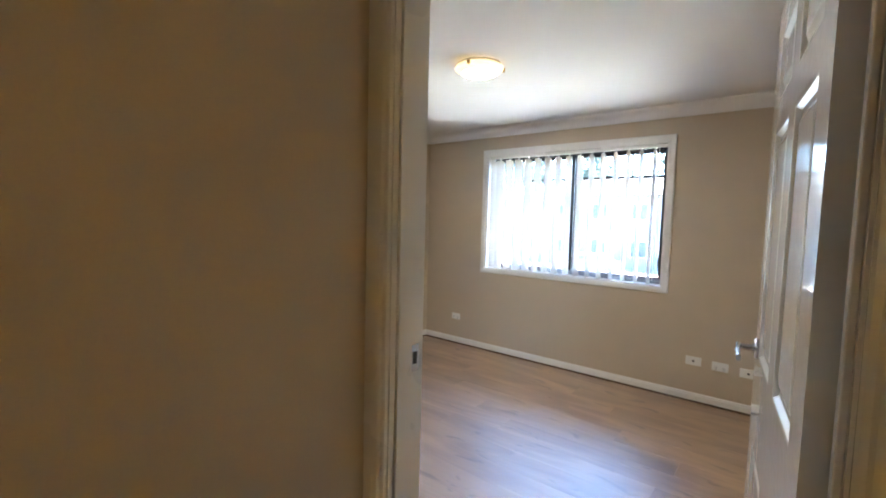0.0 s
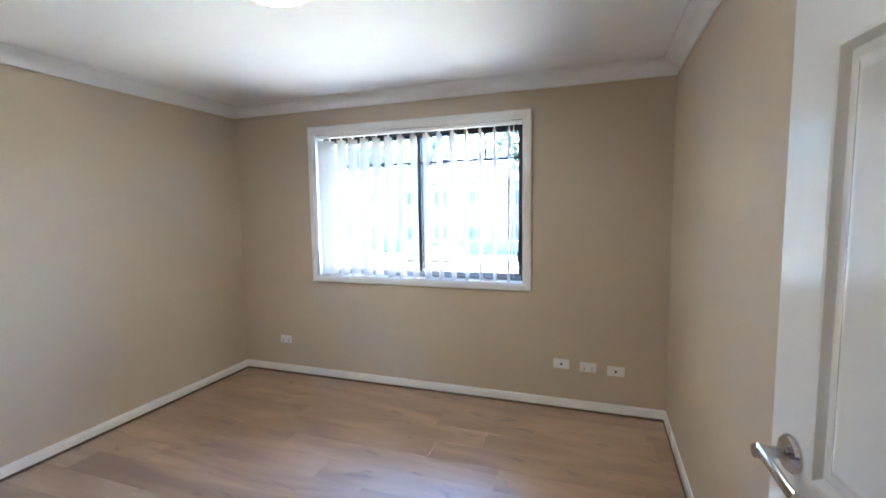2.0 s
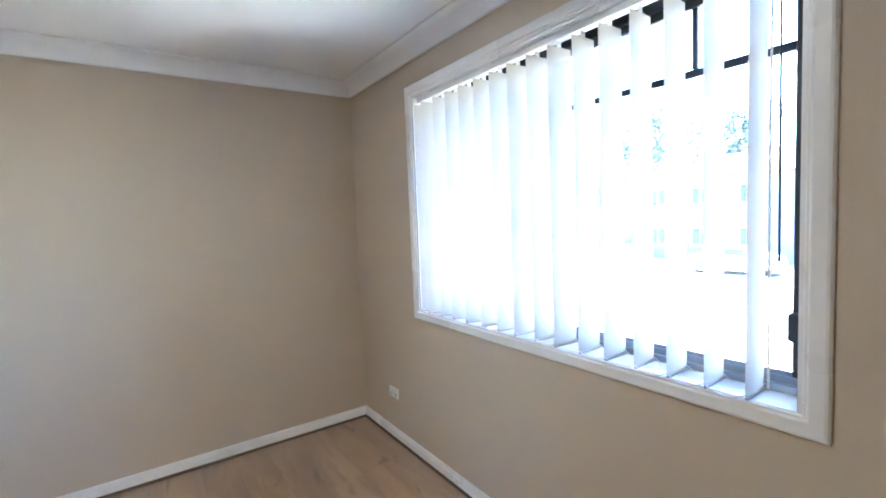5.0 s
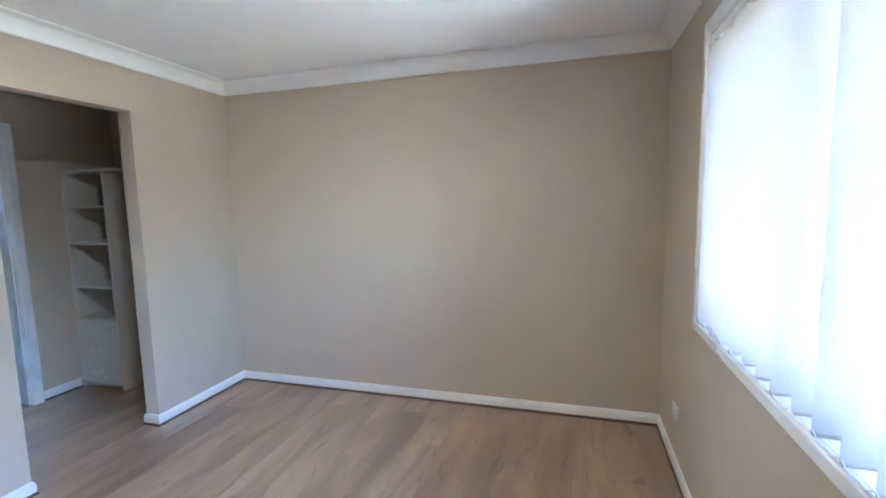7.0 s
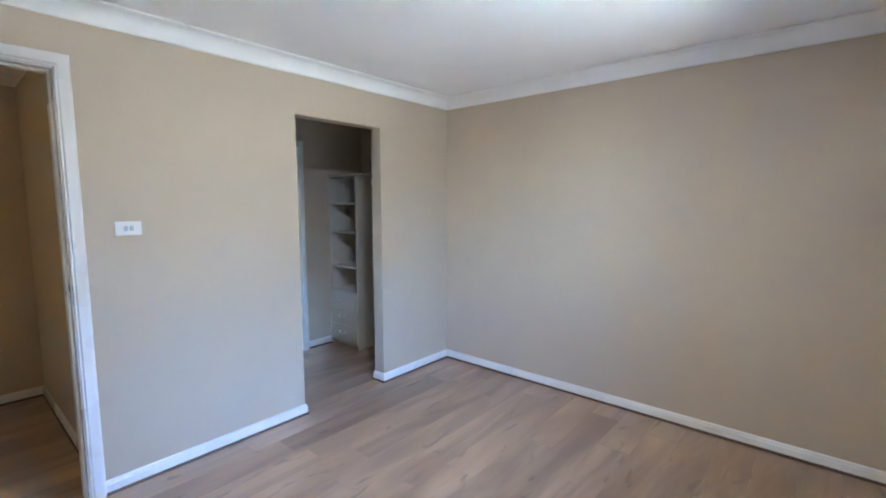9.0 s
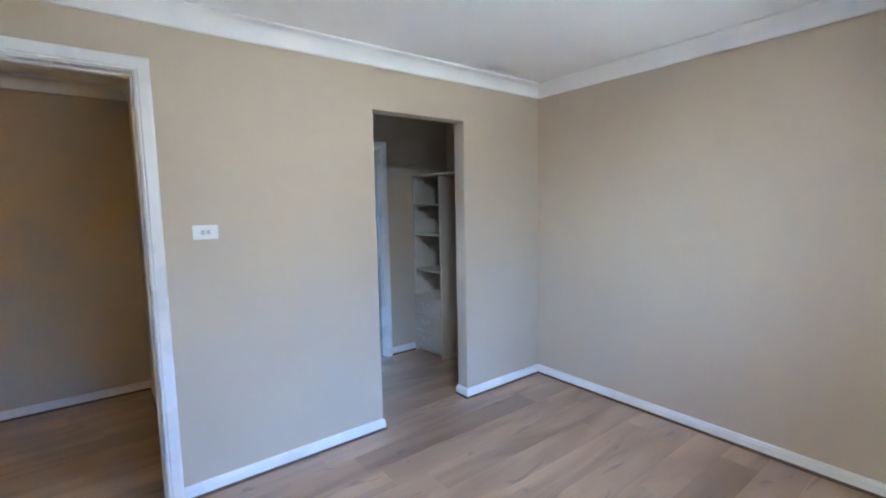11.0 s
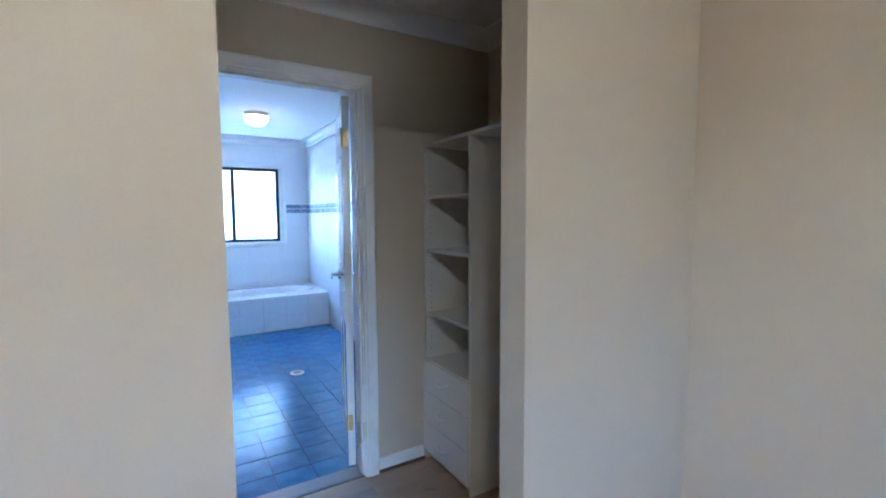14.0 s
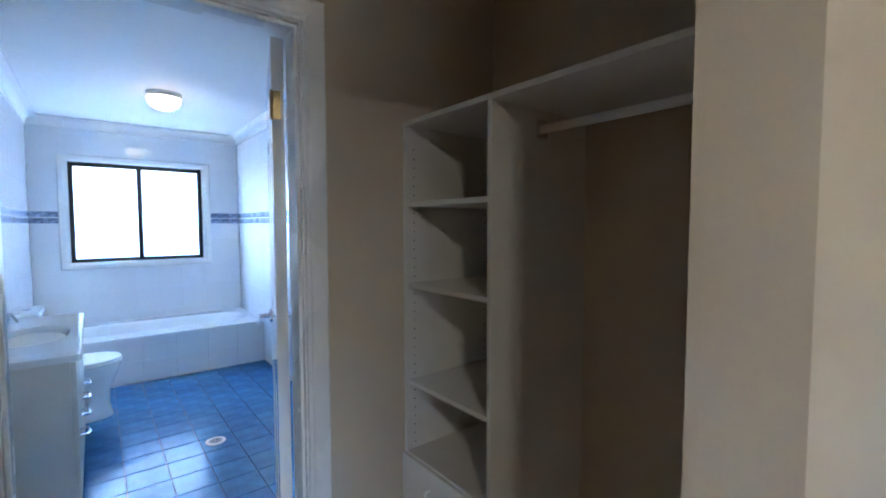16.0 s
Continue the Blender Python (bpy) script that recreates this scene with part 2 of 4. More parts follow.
def extrude(profile, p0, p1, out, m0=0.0, m1=0.0):
    """A strip of moulding from p0 to p1 (xy or xyz); profile: (out, up) pairs. m0, m1: mitre, metres of run a metre of out."""
    bm = bmesh.new()
    p0, p1 = Vector((*p0, 0))[:3] if len(p0) == 2 else p0, Vector((*p1, 0))[:3] if len(p1) == 2 else p1
    p0, p1 = Vector(p0), Vector(p1)
    d = (p1 - p0).normalized()
    o = Vector((*out, 0)) if len(out) == 2 else Vector(out)
    up = Vector((0, 0, 1)) if abs(d.z) < 0.5 else d.cross(o)
    if abs(d.z) < 0.5 and abs(o.z) > 0.5:
        up = o.cross(d)
    a = [bm.verts.new(p0 + o * q + up * h + d * (m0 * q)) for q, h in profile]
    b = [bm.verts.new(p1 + o * q + up * h - d * (m1 * q)) for q, h in profile]
    k = len(profile)
    for i in range(k):
        bm.faces.new((a[i], a[(i + 1) % k], b[(i + 1) % k], b[i]))
    bm.faces.new(list(reversed(a)))
    bm.faces.new(b)
    bmesh.ops.recalc_face_normals(bm, faces=bm.faces)
    return bm


def structure(name, bm, mat, label, category, smooth=False):
    return tagged(part(name, bm, mat, smooth=smooth), label, category, kind="structure")


def wall_x(name, x0, x1, y0, y1, z1, holes, mat, label):
    """A wall along x from x0 to x1 with rectangular openings (a, b, bottom, top)."""
    bm = bmesh.new()
    x = x0
    for a, b, lo, hi in sorted(holes):
        add_box(bm, x, a, y0, y1, 0, z1)
        if lo > 0:
            add_box(bm, a, b, y0, y1, 0, lo)
        add_box(bm, a, b, y0, y1, hi, z1)
        x = b
    add_box(bm, x, x1, y0, y1, 0, z1)
    bmesh.ops.remove_doubles(bm, verts=bm.verts, dist=0.0001)
    # inner faces shared by two boxes go
    twice = doubled_faces(bm)
    bmesh.ops.delete(bm, geom=twice, context="FACES_ONLY")
    return structure(name, bm, mat, label, "wall")


def doubled_faces(bm):
    bm.verts.index_update()
    seen = {}
    for f in bm.faces:
        seen.setdefault(tuple(sorted(v.index for v in f.verts)), []).append(f)
    return [f for fs in seen.values() if len(fs) > 1 for f in fs]


# ---- plan (metres) ----
RX, RY, H = 3.578, 3.180, 2.40          # bedroom
T = 0.107                               # partition
OX0, OX1, OH = 0.802, 1.534, 2.053      # robe opening
DX0, DX1, DH = 2.742, 3.572, 2.078      # bedroom doorway
RS = -1.222                             # robe's back wall
RE = 2.548                              # robe's end wall
BX0, BX1, BH = 0.805, 1.477, 1.988      # bathroom doorway
BW, BE, BN, BS = -0.035, 1.772, RS - T, -5.47   # bathroom
HW, HE, HS = 2.668, 4.9, -1.815         # hall
WX0, WX1, WZ0, WZ1 = 0.829, 2.608, 0.914, 2.120  # bedroom window opening
VX0, VX1, VZ0, VZ1 = 0.342, 1.482, 1.016, 2.002  # bathroom window opening

# floors: base slabs, boards and tiles come last
bm = box(-0.2, HE + 0.1, RS - 0.045, RY + 0.20, -0.12, -0.012)
add_box(bm, RE, HE + 0.1, HS - 0.1, RS - 0.045, -0.12, -0.012)
structure("floor", bm, SHADOW_GAP, "dark underlay beneath the oak laminate boards", "floor")
structure("floor_bathroom", box(BW - 0.1, BE + 0.1, BS - 0.1, RS - 0.045, -0.12, -0.006), DARK_GROUT, "grey-blue grouted bathroom floor bed", "floor")

wall_x("wall_north", -0.2, RX + 0.2, RY, RY + 0.20, H, [(WX0, WX1, WZ0, WZ1)], BEIGE, "matt beige painted bedroom wall around the window")
wall_x("wall_south", 0.0, RX, -T, 0.0, H, [(OX0, OX1, 0, OH), (DX0 - 0.02, DX1 + 0.02, 0, DH + 0.02)], BEIGE, "matt beige painted wall with two doorways")
structure("wall_west", box(-0.2, 0, RS - 0.02, RY, 0, H), BEIGE, "matt beige painted bedroom side wall", "wall")
structure("wall_east", box(RX, RX + 0.1, 0.0, RY, 0, H), BEIGE, "matt beige painted wall behind the open door", "wall")
structure("wall_robe_end", box(RE, HW, RS, -T, 0, H), BEIGE, "beige wall between robe and hall", "wall")
wall_x("wall_robe_back", 0.0, HW, RS - T, RS, H, [(BX0 - 0.02, BX1 + 0.02, 0, BH + 0.02)], BEIGE, "matt beige painted wall with the bathroom doorway")
structure("wall_hall_west", box(RE, HW, HS - 0.1, RS - T, 0, H), BEIGE, "beige hall side wall in shade", "wall")
structure("wall_hall_south", box(HW, HE, HS - 0.1, HS, 0, H), BEIGE, "beige hall wall in shade", "wall")
structure("wall_hall_east", box(HE, HE + 0.1, HS - 0.1, 0, 0, H), BEIGE, "beige wall at the hall's end", "wall")
structure("wall_hall_north", box(RX, HE, -T, 0.0, 0, H), BEIGE, "beige hall wall beside the doorway", "wall")
structure("wall_bath_west", box(BW - 0.11, BW - 0.0014, BS - 0.16, RS - 0.02, 0, H), GROUT, "grouted bathroom wall behind white tiles", "wall")
structure("wall_bath_east", box(BE + 0.0014, BE + 0.11, BS - 0.16, RS - T, 0, H), GROUT, "grouted bathroom wall behind white tiles", "wall")
wall_x("wall_bath_south", BW - 0.0014, BE + 0.0014, BS - 0.16, BS - 0.0014, H, [(VX0, VX1, VZ0, VZ1)], GROUT, "bathroom window wall behind white tiles")
structure("wall_bath_lining", box(BW, BX0 - 0.02, BN - 0.012, BN - 0.002, 0, H), WALL_TILE, "white tiled lining beside the bathroom door", "wall")
structure("wall_bath_lining_east", box(BX1 + 0.02, BE, BN - 0.012, BN - 0.002, 0, H), WALL_TILE, "white tiled lining beside the bathroom door", "wall")
bm = box(-0.2, HE + 0.1, RS - T / 2, RY + 0.20, H, H + 0.1)
add_box(bm, RE, HE + 0.1, HS - 0.1, RS - T / 2, H, H + 0.1)
structure("ceiling", bm, CEILING, "flat white painted plaster ceiling", "ceiling")
structure("ceiling_bathroom", box(BW - 0.11, BE + 0.11, BS - 0.16, RS - T / 2, H, H + 0.1), CEILING, "flat white bathroom ceiling", "ceiling")
structure("wall_outside", box(-1.4, 5.2, RY + 0.21, RY + 0.32, -2.2, WZ0 - 0.05), BRICK, "cream brick outer wall below the window", "wall")
# added sun blocker: this overhang keeps the high sun out of the bedroom
structure("eave", box(-1.4, 5.2, RY + 0.20, RY + 0.60, H + 0.0, H + 0.12), TRIM, "white eave added above the window to block direct sun", "eave")


def cornice(name, x0, x1, y0, y1, label, d=0.088, drop=0.09):
    """A hollow plaster cornice round a room."""
    prof = [(0.0, -drop - 0.004), (0.010, -drop), (0.012, -drop + 0.008)]
    for i in range(9):
        a = math.pi / 2 * i / 8
        prof.append((0.012 + (d - 0.024) * (1 - math.cos(a)), -drop + 0.010 + (drop - 0.022) * math.sin(a)))
    prof += [(d - 0.006, -0.010), (d, -0.009), (d, 0.0), (0.0, 0.0)]
    bm = bmesh.new()
    loops = []
    for q, h in prof:
        loops.append([bm.verts.new(p) for p in ((x0 + q, y0 + q, H + h), (x1 - q, y0 + q, H + h), (x1 - q, y1 - q, H + h), (x0 + q, y1 - q, H + h))])
    for a, b in zip(loops, loops[1:]):
        for i in range(4):
            bm.faces.new((a[i], a[(i + 1) % 4], b[(i + 1) % 4], b[i]))
    bmesh.ops.recalc_face_normals(bm, faces=bm.faces)
    return structure(name, bm, CEILING, label, "cornice", smooth=True)


cornice("trim_cornice_bedroom", 0, RX, 0, RY, "white coved plaster cornice round the bedroom")
cornice("trim_cornice_robe", 0, RE, RS, -T, "white coved plaster cornice in the robe")
cornice("trim_cornice_hall", HW, HE, HS, -T, "white coved plaster cornice in the hall")
cornice("trim_cornice_bathroom", BW, BE, BS, BN, "white coved plaster cornice in the bathroom")

SKIRT = [(0, 0.016), (0.013, 0.016), (0.013, 0.054), (0.010, 0.057), (0.010, 0.062), (0.007, 0.071), (0, 0.076)]


def skirting(p0, p1, out, m0=0.0, m1=0.0):
    ob = structure("baseboard", extrude(SKIRT, p0, p1, out, m0, m1), TRIM, "white painted moulded skirting board along the wall", "baseboard")
    part("bead", extrude([(0, 0.0), (0.019, 0.0), (0.018, 0.008), (0.012, 0.015), (0, 0.0155)], p0, p1, out, m0, m1), BEAD, ob, "thin dark brown floor bead")
    return ob


skirting((0, RY), (RX, RY), (0, -1), 1, 1)
skirting((0, 0), (0, RY), (1, 0), 1, 1)
skirting((RX, 0), (RX, RY), (-1, 0), 0, 1)
skirting((0, 0), (OX0, 0), (0, 1), 1, -1)
skirting((OX0, -T), (OX0, 0), (1, 0), -1, -1)
skirting((OX1, -T), (OX1, 0), (-1, 0), -1, -1)
skirting((OX1, 0), (DX0 - 0.05, 0), (0, 1), -1, 0)
skirting((0.457, RS), (BX0 - 0.076, RS), (0, 1))
skirting((BX1 + 0.076, RS), (RE, RS), (0, 1), 0, 1)
skirting((RE, RS), (RE, -T), (-1, 0), 1, 1)
skirting((OX1, -T), (RE, -T), (0, -1), -1, 1)
skirting((HW, HS), (HW, -T), (1, 0), 1, 0)
skirting((HW, HS), (HE, HS), (0, 1), 1, 1)
skirting((DX1 + 0.08, -T), (HE, -T), (0, -1), 0, 1)

ARCH = [(0, 0), (0.010, 0), (0.012, 0.003), (0.012, 0.010), (0.017, 0.014), (0.018, 0.018), (0.018, 0.050), (0.016, 0.057), (0.010, 0.062), (0, 0.062)]


def architrave(name, x0, x1, ztop, y, out, parent, zbot=None, w=0.062, clip_right=None, clip_left=None):
    """Moulded frame round an opening on a wall that faces out (+1 or -1 along y). The profile runs outward from the opening's edge."""
    k = w / 0.062
    prof = [(q, h * k) for q, h in ARCH]

    def piece(c0, c1, away):
        bm = bmesh.new()
        # c0, c1: inner corners (x, z); away0, away1: where the outer corners go, a metre of width
        a0, a1 = away
        v0 = [bm.verts.new((c0[0] + a0[0] * h, y + out * q, c0[1] + a0[1] * h)) for q, h in prof]
        v1 = [bm.verts.new((c1[0] + a1[0] * h, y + out * q, c1[1] + a1[1] * h)) for q, h in prof]
        n = len(prof)
        for i in range(n):
            bm.faces.new((v0[i], v0[(i + 1) % n], v1[(i + 1) % n], v1[i]))
        bm.faces.new(list(reversed(v0)))
        bm.faces.new(v1)
        bmesh.ops.recalc_face_normals(bm, faces=bm.faces)
        return part(name, bm, TRIM, parent)

    zb = 0.0 if zbot is None else zbot
    fl = 1.0 if clip_left is None else clip_left
    fr = 1.0 if clip_right is None else clip_right
    foot = 0.0 if zbot is None else -1.0
    piece((x0, zb), (x0, ztop), ((-fl, foot), (-fl, 1)))
    piece((x1, zb), (x1, ztop), ((fr, foot), (fr, 1)))
    piece((x0, ztop), (x1, ztop), ((-fl, 1), (fr, 1)))
    if zbot is not None:
        piece((x0, zbot), (x1, zbot), ((-fl, -1), (fr, -1)))


# ---- doors ----
def lever_handle(parent, x, y, z, side, way):
    """A chrome lever on a round rose; side: +1 or -1 along y; way: the lever's direction along x."""
    h = part("door_handle", lathe([(0.0, 0), (0.031, 0), (0.031, 0.004), (0.027, 0.009), (0.013, 0.011), (0.010, 0.016), (0.010, 0.042), (0.013, 0.046), (0.011, 0.056), (0.0, 0.058)] if side > 0 else
                                  [(0.0, 0), (0.031, 0), (0.031, -0.004), (0.027, -0.009), (0.013, -0.011), (0.010, -0.016), (0.010, -0.042), (0.013, -0.046), (0.011, -0.056), (0.0, -0.058)], 28, "y", (x, y, z)),
             CHROME, parent, "chrome lever handle on a round rose", smooth=True)
    pts = [(x + way * s, y + side * (0.048 + 0.006 * math.sin(s * 20)), z + 0.004 - 0.9 * s * s) for s in (0.0, 0.02, 0.045, 0.07, 0.095, 0.112)]
    lv = tube(pts, 0.0085, 12)
    bmesh.ops.scale(lv, vec=(1, 0.75, 1.2), space=Matrix.Translation((-x, -y - side * 0.05, -z)), verts=lv.verts)
    part("lever", lv, CHROME, h, smooth=True)
    return h


def panel_door(parent, w, h, t, name="leaf"):
    """A six-panel door in its own x (0 to w) and z, thickness along y from -t to 0; sunk panels with raised fields on both faces."""
    bm = bmesh.new()
    st, mid = 0.108, 0.095
    pw = (w - 2 * st - mid) / 2
    cols = [(st, st + pw), (st + pw + mid, w - st)]
    rows = [(0.20, 0.80), (1.055, 1.705), (1.79, h - 0.10)]
    add_box(bm, 0, st, -t, 0, 0.006, h)
    add_box(bm, w - st, w, -t, 0, 0.006, h)
    add_box(bm, cols[0][1], cols[1][0], -t, 0, 0.006, h)
    zs = [0.006] + [z for r in rows for z in r] + [h]
    for a, b in cols:
        for i in range(0, len(zs), 2):
            add_box(bm, a, b, -t, 0, zs[i], zs[i + 1])
    lf = part(name, bm, DOOR_PAINT, parent)
    for a, b in cols:
        for lo, hi in rows:
            pb = bmesh.new()
            for s in (1, -1):
                y0 = 0.0 if s > 0 else -t
                steps = [(0.0, 0.0), (0.006, -0.001), (0.012, -0.007), (0.016, -0.0105), (0.030, -0.0105), (0.044, -0.004), (0.050, -0.003)]
                loops = [[pb.verts.new((x, y0 + s * d, z)) for x, z in ((a + i, lo + i), (b - i, lo + i), (b - i, hi - i), (a + i, hi - i))] for i, d in steps]
                for p, q in zip(loops, loops[1:]):
                    for k in range(4):
                        pb.faces.new((p[k], p[(k + 1) % 4], q[(k + 1) % 4], q[k]))
                pb.faces.new(loops[-1])
            bmesh.ops.recalc_face_normals(pb, faces=pb.faces)
            part("panel", pb, DOOR_PAINT, lf)
    return lf


def butt_hinge(parent, x, y, z, mat, along=1):
    hb = bmesh.new()
    add_box(hb, x - 0.0015, x + 0.0015, y - 0.024, y, z - 0.044, z + 0.044)
    hg = part("hinge", hb, mat, parent, "worn brass butt hinge")
    part("pin", lathe([(0, -0.048), (0.0055, -0.045), (0.0055, 0.045), (0, 0.048)], 10, "z", (x, y + 0.004, z)), mat, hg)
    return hg


# bedroom door: frame fixed in the wall, leaf standing open into the room
door_frame = tagged(empty("door_1"), "white painted door frame with moulded architraves and strike plate", "door frame", kind="structure")
part("jamb", box(DX0 - 0.02, DX0, -T - 0.004, 0.004, 0, DH + 0.02), TRIM, door_frame)
part("jamb", box(DX1, DX1 + 0.02, -T - 0.004, 0.004, 0, DH + 0.02), TRIM, door_frame)
part("head", box(DX0, DX1, -T - 0.004, 0.004, DH, DH + 0.02), TRIM, door_frame)
part("door_stop", box(DX0, DX0 + 0.011, -T + 0.012, -0.042, 0, DH - 0.011, 0.002), TRIM, door_frame)
part("door_stop", box(DX1 - 0.011, DX1, -T + 0.012, -0.042, 0, DH - 0.011, 0.002), TRIM, door_frame)
part("door_stop", box(DX0, DX1, -T + 0.012, -0.042, DH - 0.011, DH, 0.002), TRIM, door_frame)
architrave("architrave", DX0 - 0.005, DX1 + 0.005, DH + 0.005, 0.004, 1, door_frame, clip_right=0.03, w=0.062)
architrave("architrave", DX0 - 0.005, DX1 + 0.005, DH + 0.005, -T - 0.004, -1, door_frame, w=0.082)
sp = part("strike_plate", box(DX0 - 0.001, DX0 + 0.0015, -0.036, -0.008, 1.040, 1.112, 0.001), CHROME, door_frame, "chrome strike plate with dark latch hole")
part("latch_hole", box(DX0 + 0.001, DX0 + 0.0022, -0.029, -0.015, 1.060, 1.092), DARK_SLOT, sp)

leaf_pose = pose(DX1 - 0.003, 0.012, 0.0, 0, 0, -82.2)
bed_door = tagged(empty("bedroom_door", leaf_pose), "glossy white six-panel door standing open with chrome lever", "door")
LW = DX1 - DX0 - 0.008


bl = panel_door(bed_door, LW, DH - 0.006, 0.037)
for o in (bl, ):
    o.matrix_basis = pose(-LW, -0.004, 0)
lever_handle(bed_door, -LW + 0.062, -0.004, 1.074, 1, 1)
lever_handle(bed_door, -LW + 0.062, -0.041, 1.074, -1, 1)
part("latch_plate", box(-LW - 0.0012, -LW + 0.001, -0.034, -0.011, 1.043, 1.105), CHROME, bed_door, "chrome latch plate")
for z in (0.22, 1.82):
    butt_hinge(bed_door, 0.0015, -0.004, z, BRASS)

# bathroom door
bath_frame = tagged(empty("door_2"), "white painted bathroom door frame with moulded architraves", "door frame", kind="structure")
part("jamb", box(BX0 - 0.02, BX0, BN - 0.004, RS + 0.004, 0, BH + 0.02), TRIM, bath_frame)
part("jamb", box(BX1, BX1 + 0.02, BN - 0.004, RS + 0.004, 0, BH + 0.02), TRIM, bath_frame)
part("head", box(BX0, BX1, BN - 0.004, RS + 0.004, BH, BH + 0.02), TRIM, bath_frame)
part("door_stop", box(BX0, BX0 + 0.011, BN + 0.042, RS - 0.012, 0, BH - 0.011, 0.002), TRIM, bath_frame)
part("door_stop", box(BX1 - 0.011, BX1, BN + 0.042, RS - 0.012, 0, BH - 0.011, 0.002), TRIM, bath_frame)
part("door_stop", box(BX0, BX1, BN + 0.042, RS - 0.012, BH - 0.011, BH, 0.002), TRIM, bath_frame)
architrave("architrave", BX0 - 0.005, BX1 + 0.005, BH + 0.005, RS + 0.004, 1, bath_frame, w=0.070)
architrave("architrave", BX0 - 0.005, BX1 + 0.005, BH + 0.005, BN - 0.012, -1, bath_frame)
part("threshold", box(BX0, BX1, BN - 0.004, RS - 0.01, -0.004, 0.006, 0.002), GREY_ALU, bath_frame, "metal threshold strip between boards and tiles")

bath_door = tagged(empty("bathroom_door", pose(BX0 + 0.003, BN - 0.012, 0.0, 0, 0, -105.5)), "glossy white six-panel bathroom door standing open", "door")
BLW = BX1 - BX0 - 0.008
b2 = panel_door(bath_door, BLW, BH - 0.006, 0.037)
b2.matrix_basis = pose(0, 0.041, 0)
lever_handle(bath_door, BLW - 0.062, 0.041, 0.985, 1, -1)
lever_handle(bath_door, BLW - 0.062, 0.004, 0.985, -1, -1)
for z in (0.25, 1.772):
    butt_hinge(bath_door, -0.0015, 0.038, z, BRASS)

# ---- bedroom window ----
win = tagged(empty("window_1"), "black aluminium sliding window with white architrave and top glazing bars", "window", kind="structure")
architrave("architrave", WX0, WX1, WZ1, RY, -1, win, zbot=WZ0, w=0.055)
part("reveal", box(WX0, WX0 + 0.012, RY - 0.004, RY + 0.20, WZ0, WZ1), TRIM, win)
part("reveal", box(WX1 - 0.012, WX1, RY - 0.004, RY + 0.20, WZ0, WZ1), TRIM, win)
part("reveal", box(WX0 + 0.012, WX1 - 0.012, RY - 0.004, RY + 0.20, WZ1 - 0.012, WZ1), TRIM, win)
part("window_sill", box(WX0 + 0.012, WX1 - 0.012, RY - 0.004, RY + 0.20, WZ0, WZ0 + 0.003, 0.001), TRIM, win)
FX0, FX1, FZ0, FZ1, FY0, FY1 = WX0 + 0.012, WX1 - 0.012, WZ0 + 0.003, WZ1 - 0.012, RY + 0.112, RY + 0.192
part("window_frame", box(FX0, FX0 + 0.014, FY0, FY1, FZ0, FZ1, 0.001), BLACK_ALU, win)
part("window_frame", box(FX1 - 0.028, FX1, FY0, FY1, FZ0, FZ1, 0.002), BLACK_ALU, win)
part("window_frame", box(FX0 + 0.028, FX1 - 0.028, FY0, FY1, FZ1 - 0.034, FZ1, 0.002), BLACK_ALU, win)
tr = part("track", box(FX0 + 0.028, FX1 - 0.028, FY0, FY1, FZ0, FZ0 + 0.022, 0.002), GREY_ALU, win, "grey aluminium sliding track")
for y in (FY0 + 0.012, FY0 + 0.040, FY0 + 0.066):
    part("rib", box(FX0 + 0.03, FX1 - 0.03, y, y + 0.004, FZ0 + 0.022, FZ0 + 0.042), GREY_ALU, tr)


def sash(x0, x1, y, wide_left, wide_right):
    s = part("sash", box(x0, x0 + wide_left, y, y + 0.022, FZ0 + 0.042, FZ1 - 0.03, 0.002), BLACK_ALU, win)
    part("stile", box(x1 - wide_right, x1, y, y + 0.022, FZ0 + 0.042, FZ1 - 0.03, 0.002), BLACK_ALU, s)
    part("rail", box(x0 + wide_left, x1 - wide_right, y, y + 0.022, FZ0 + 0.042, FZ0 + 0.056, 0.002), GREY_ALU, s)
    part("rail", box(x0 + wide_left, x1 - wide_right, y, y + 0.022, FZ1 - 0.062, FZ1 - 0.03, 0.002), BLACK_ALU, s)
    part("glazing_bar", box(x0 + wide_left, x1 - wide_right, y + 0.004, y + 0.018, 1.838, 1.862, 0.002), BLACK_ALU, s)
    for k in range(1, 3):
        xv = x0 + (x1 - x0) * k / 3
        part("glazing_bar", box(xv - 0.008, xv + 0.008, y + 0.004, y + 0.018, 1.862, FZ1 - 0.062, 0.002), BLACK_ALU, s)
    g = part("pane", box(x0 + wide_left, x1 - wide_right, y + 0.009, y + 0.013, FZ0 + 0.062, FZ1 - 0.062), DIM_GLASS, s, "window pane tinted grey to dim the view outside")
    g.visible_shadow = False
    return s


sash(FX0 + 0.014, 1.756, FY0 + 0.045, 0.010, 0.028)
s2 = sash(1.720, FX1 - 0.028, FY0 + 0.018, 0.030, 0.024)
part("window_latch", box(FX1 - 0.060, FX1 - 0.030, FY0 + 0.004, FY0 + 0.018, 1.06, 1.14, 0.004, 2), BLACK_ALU, s2, "black sash latch")

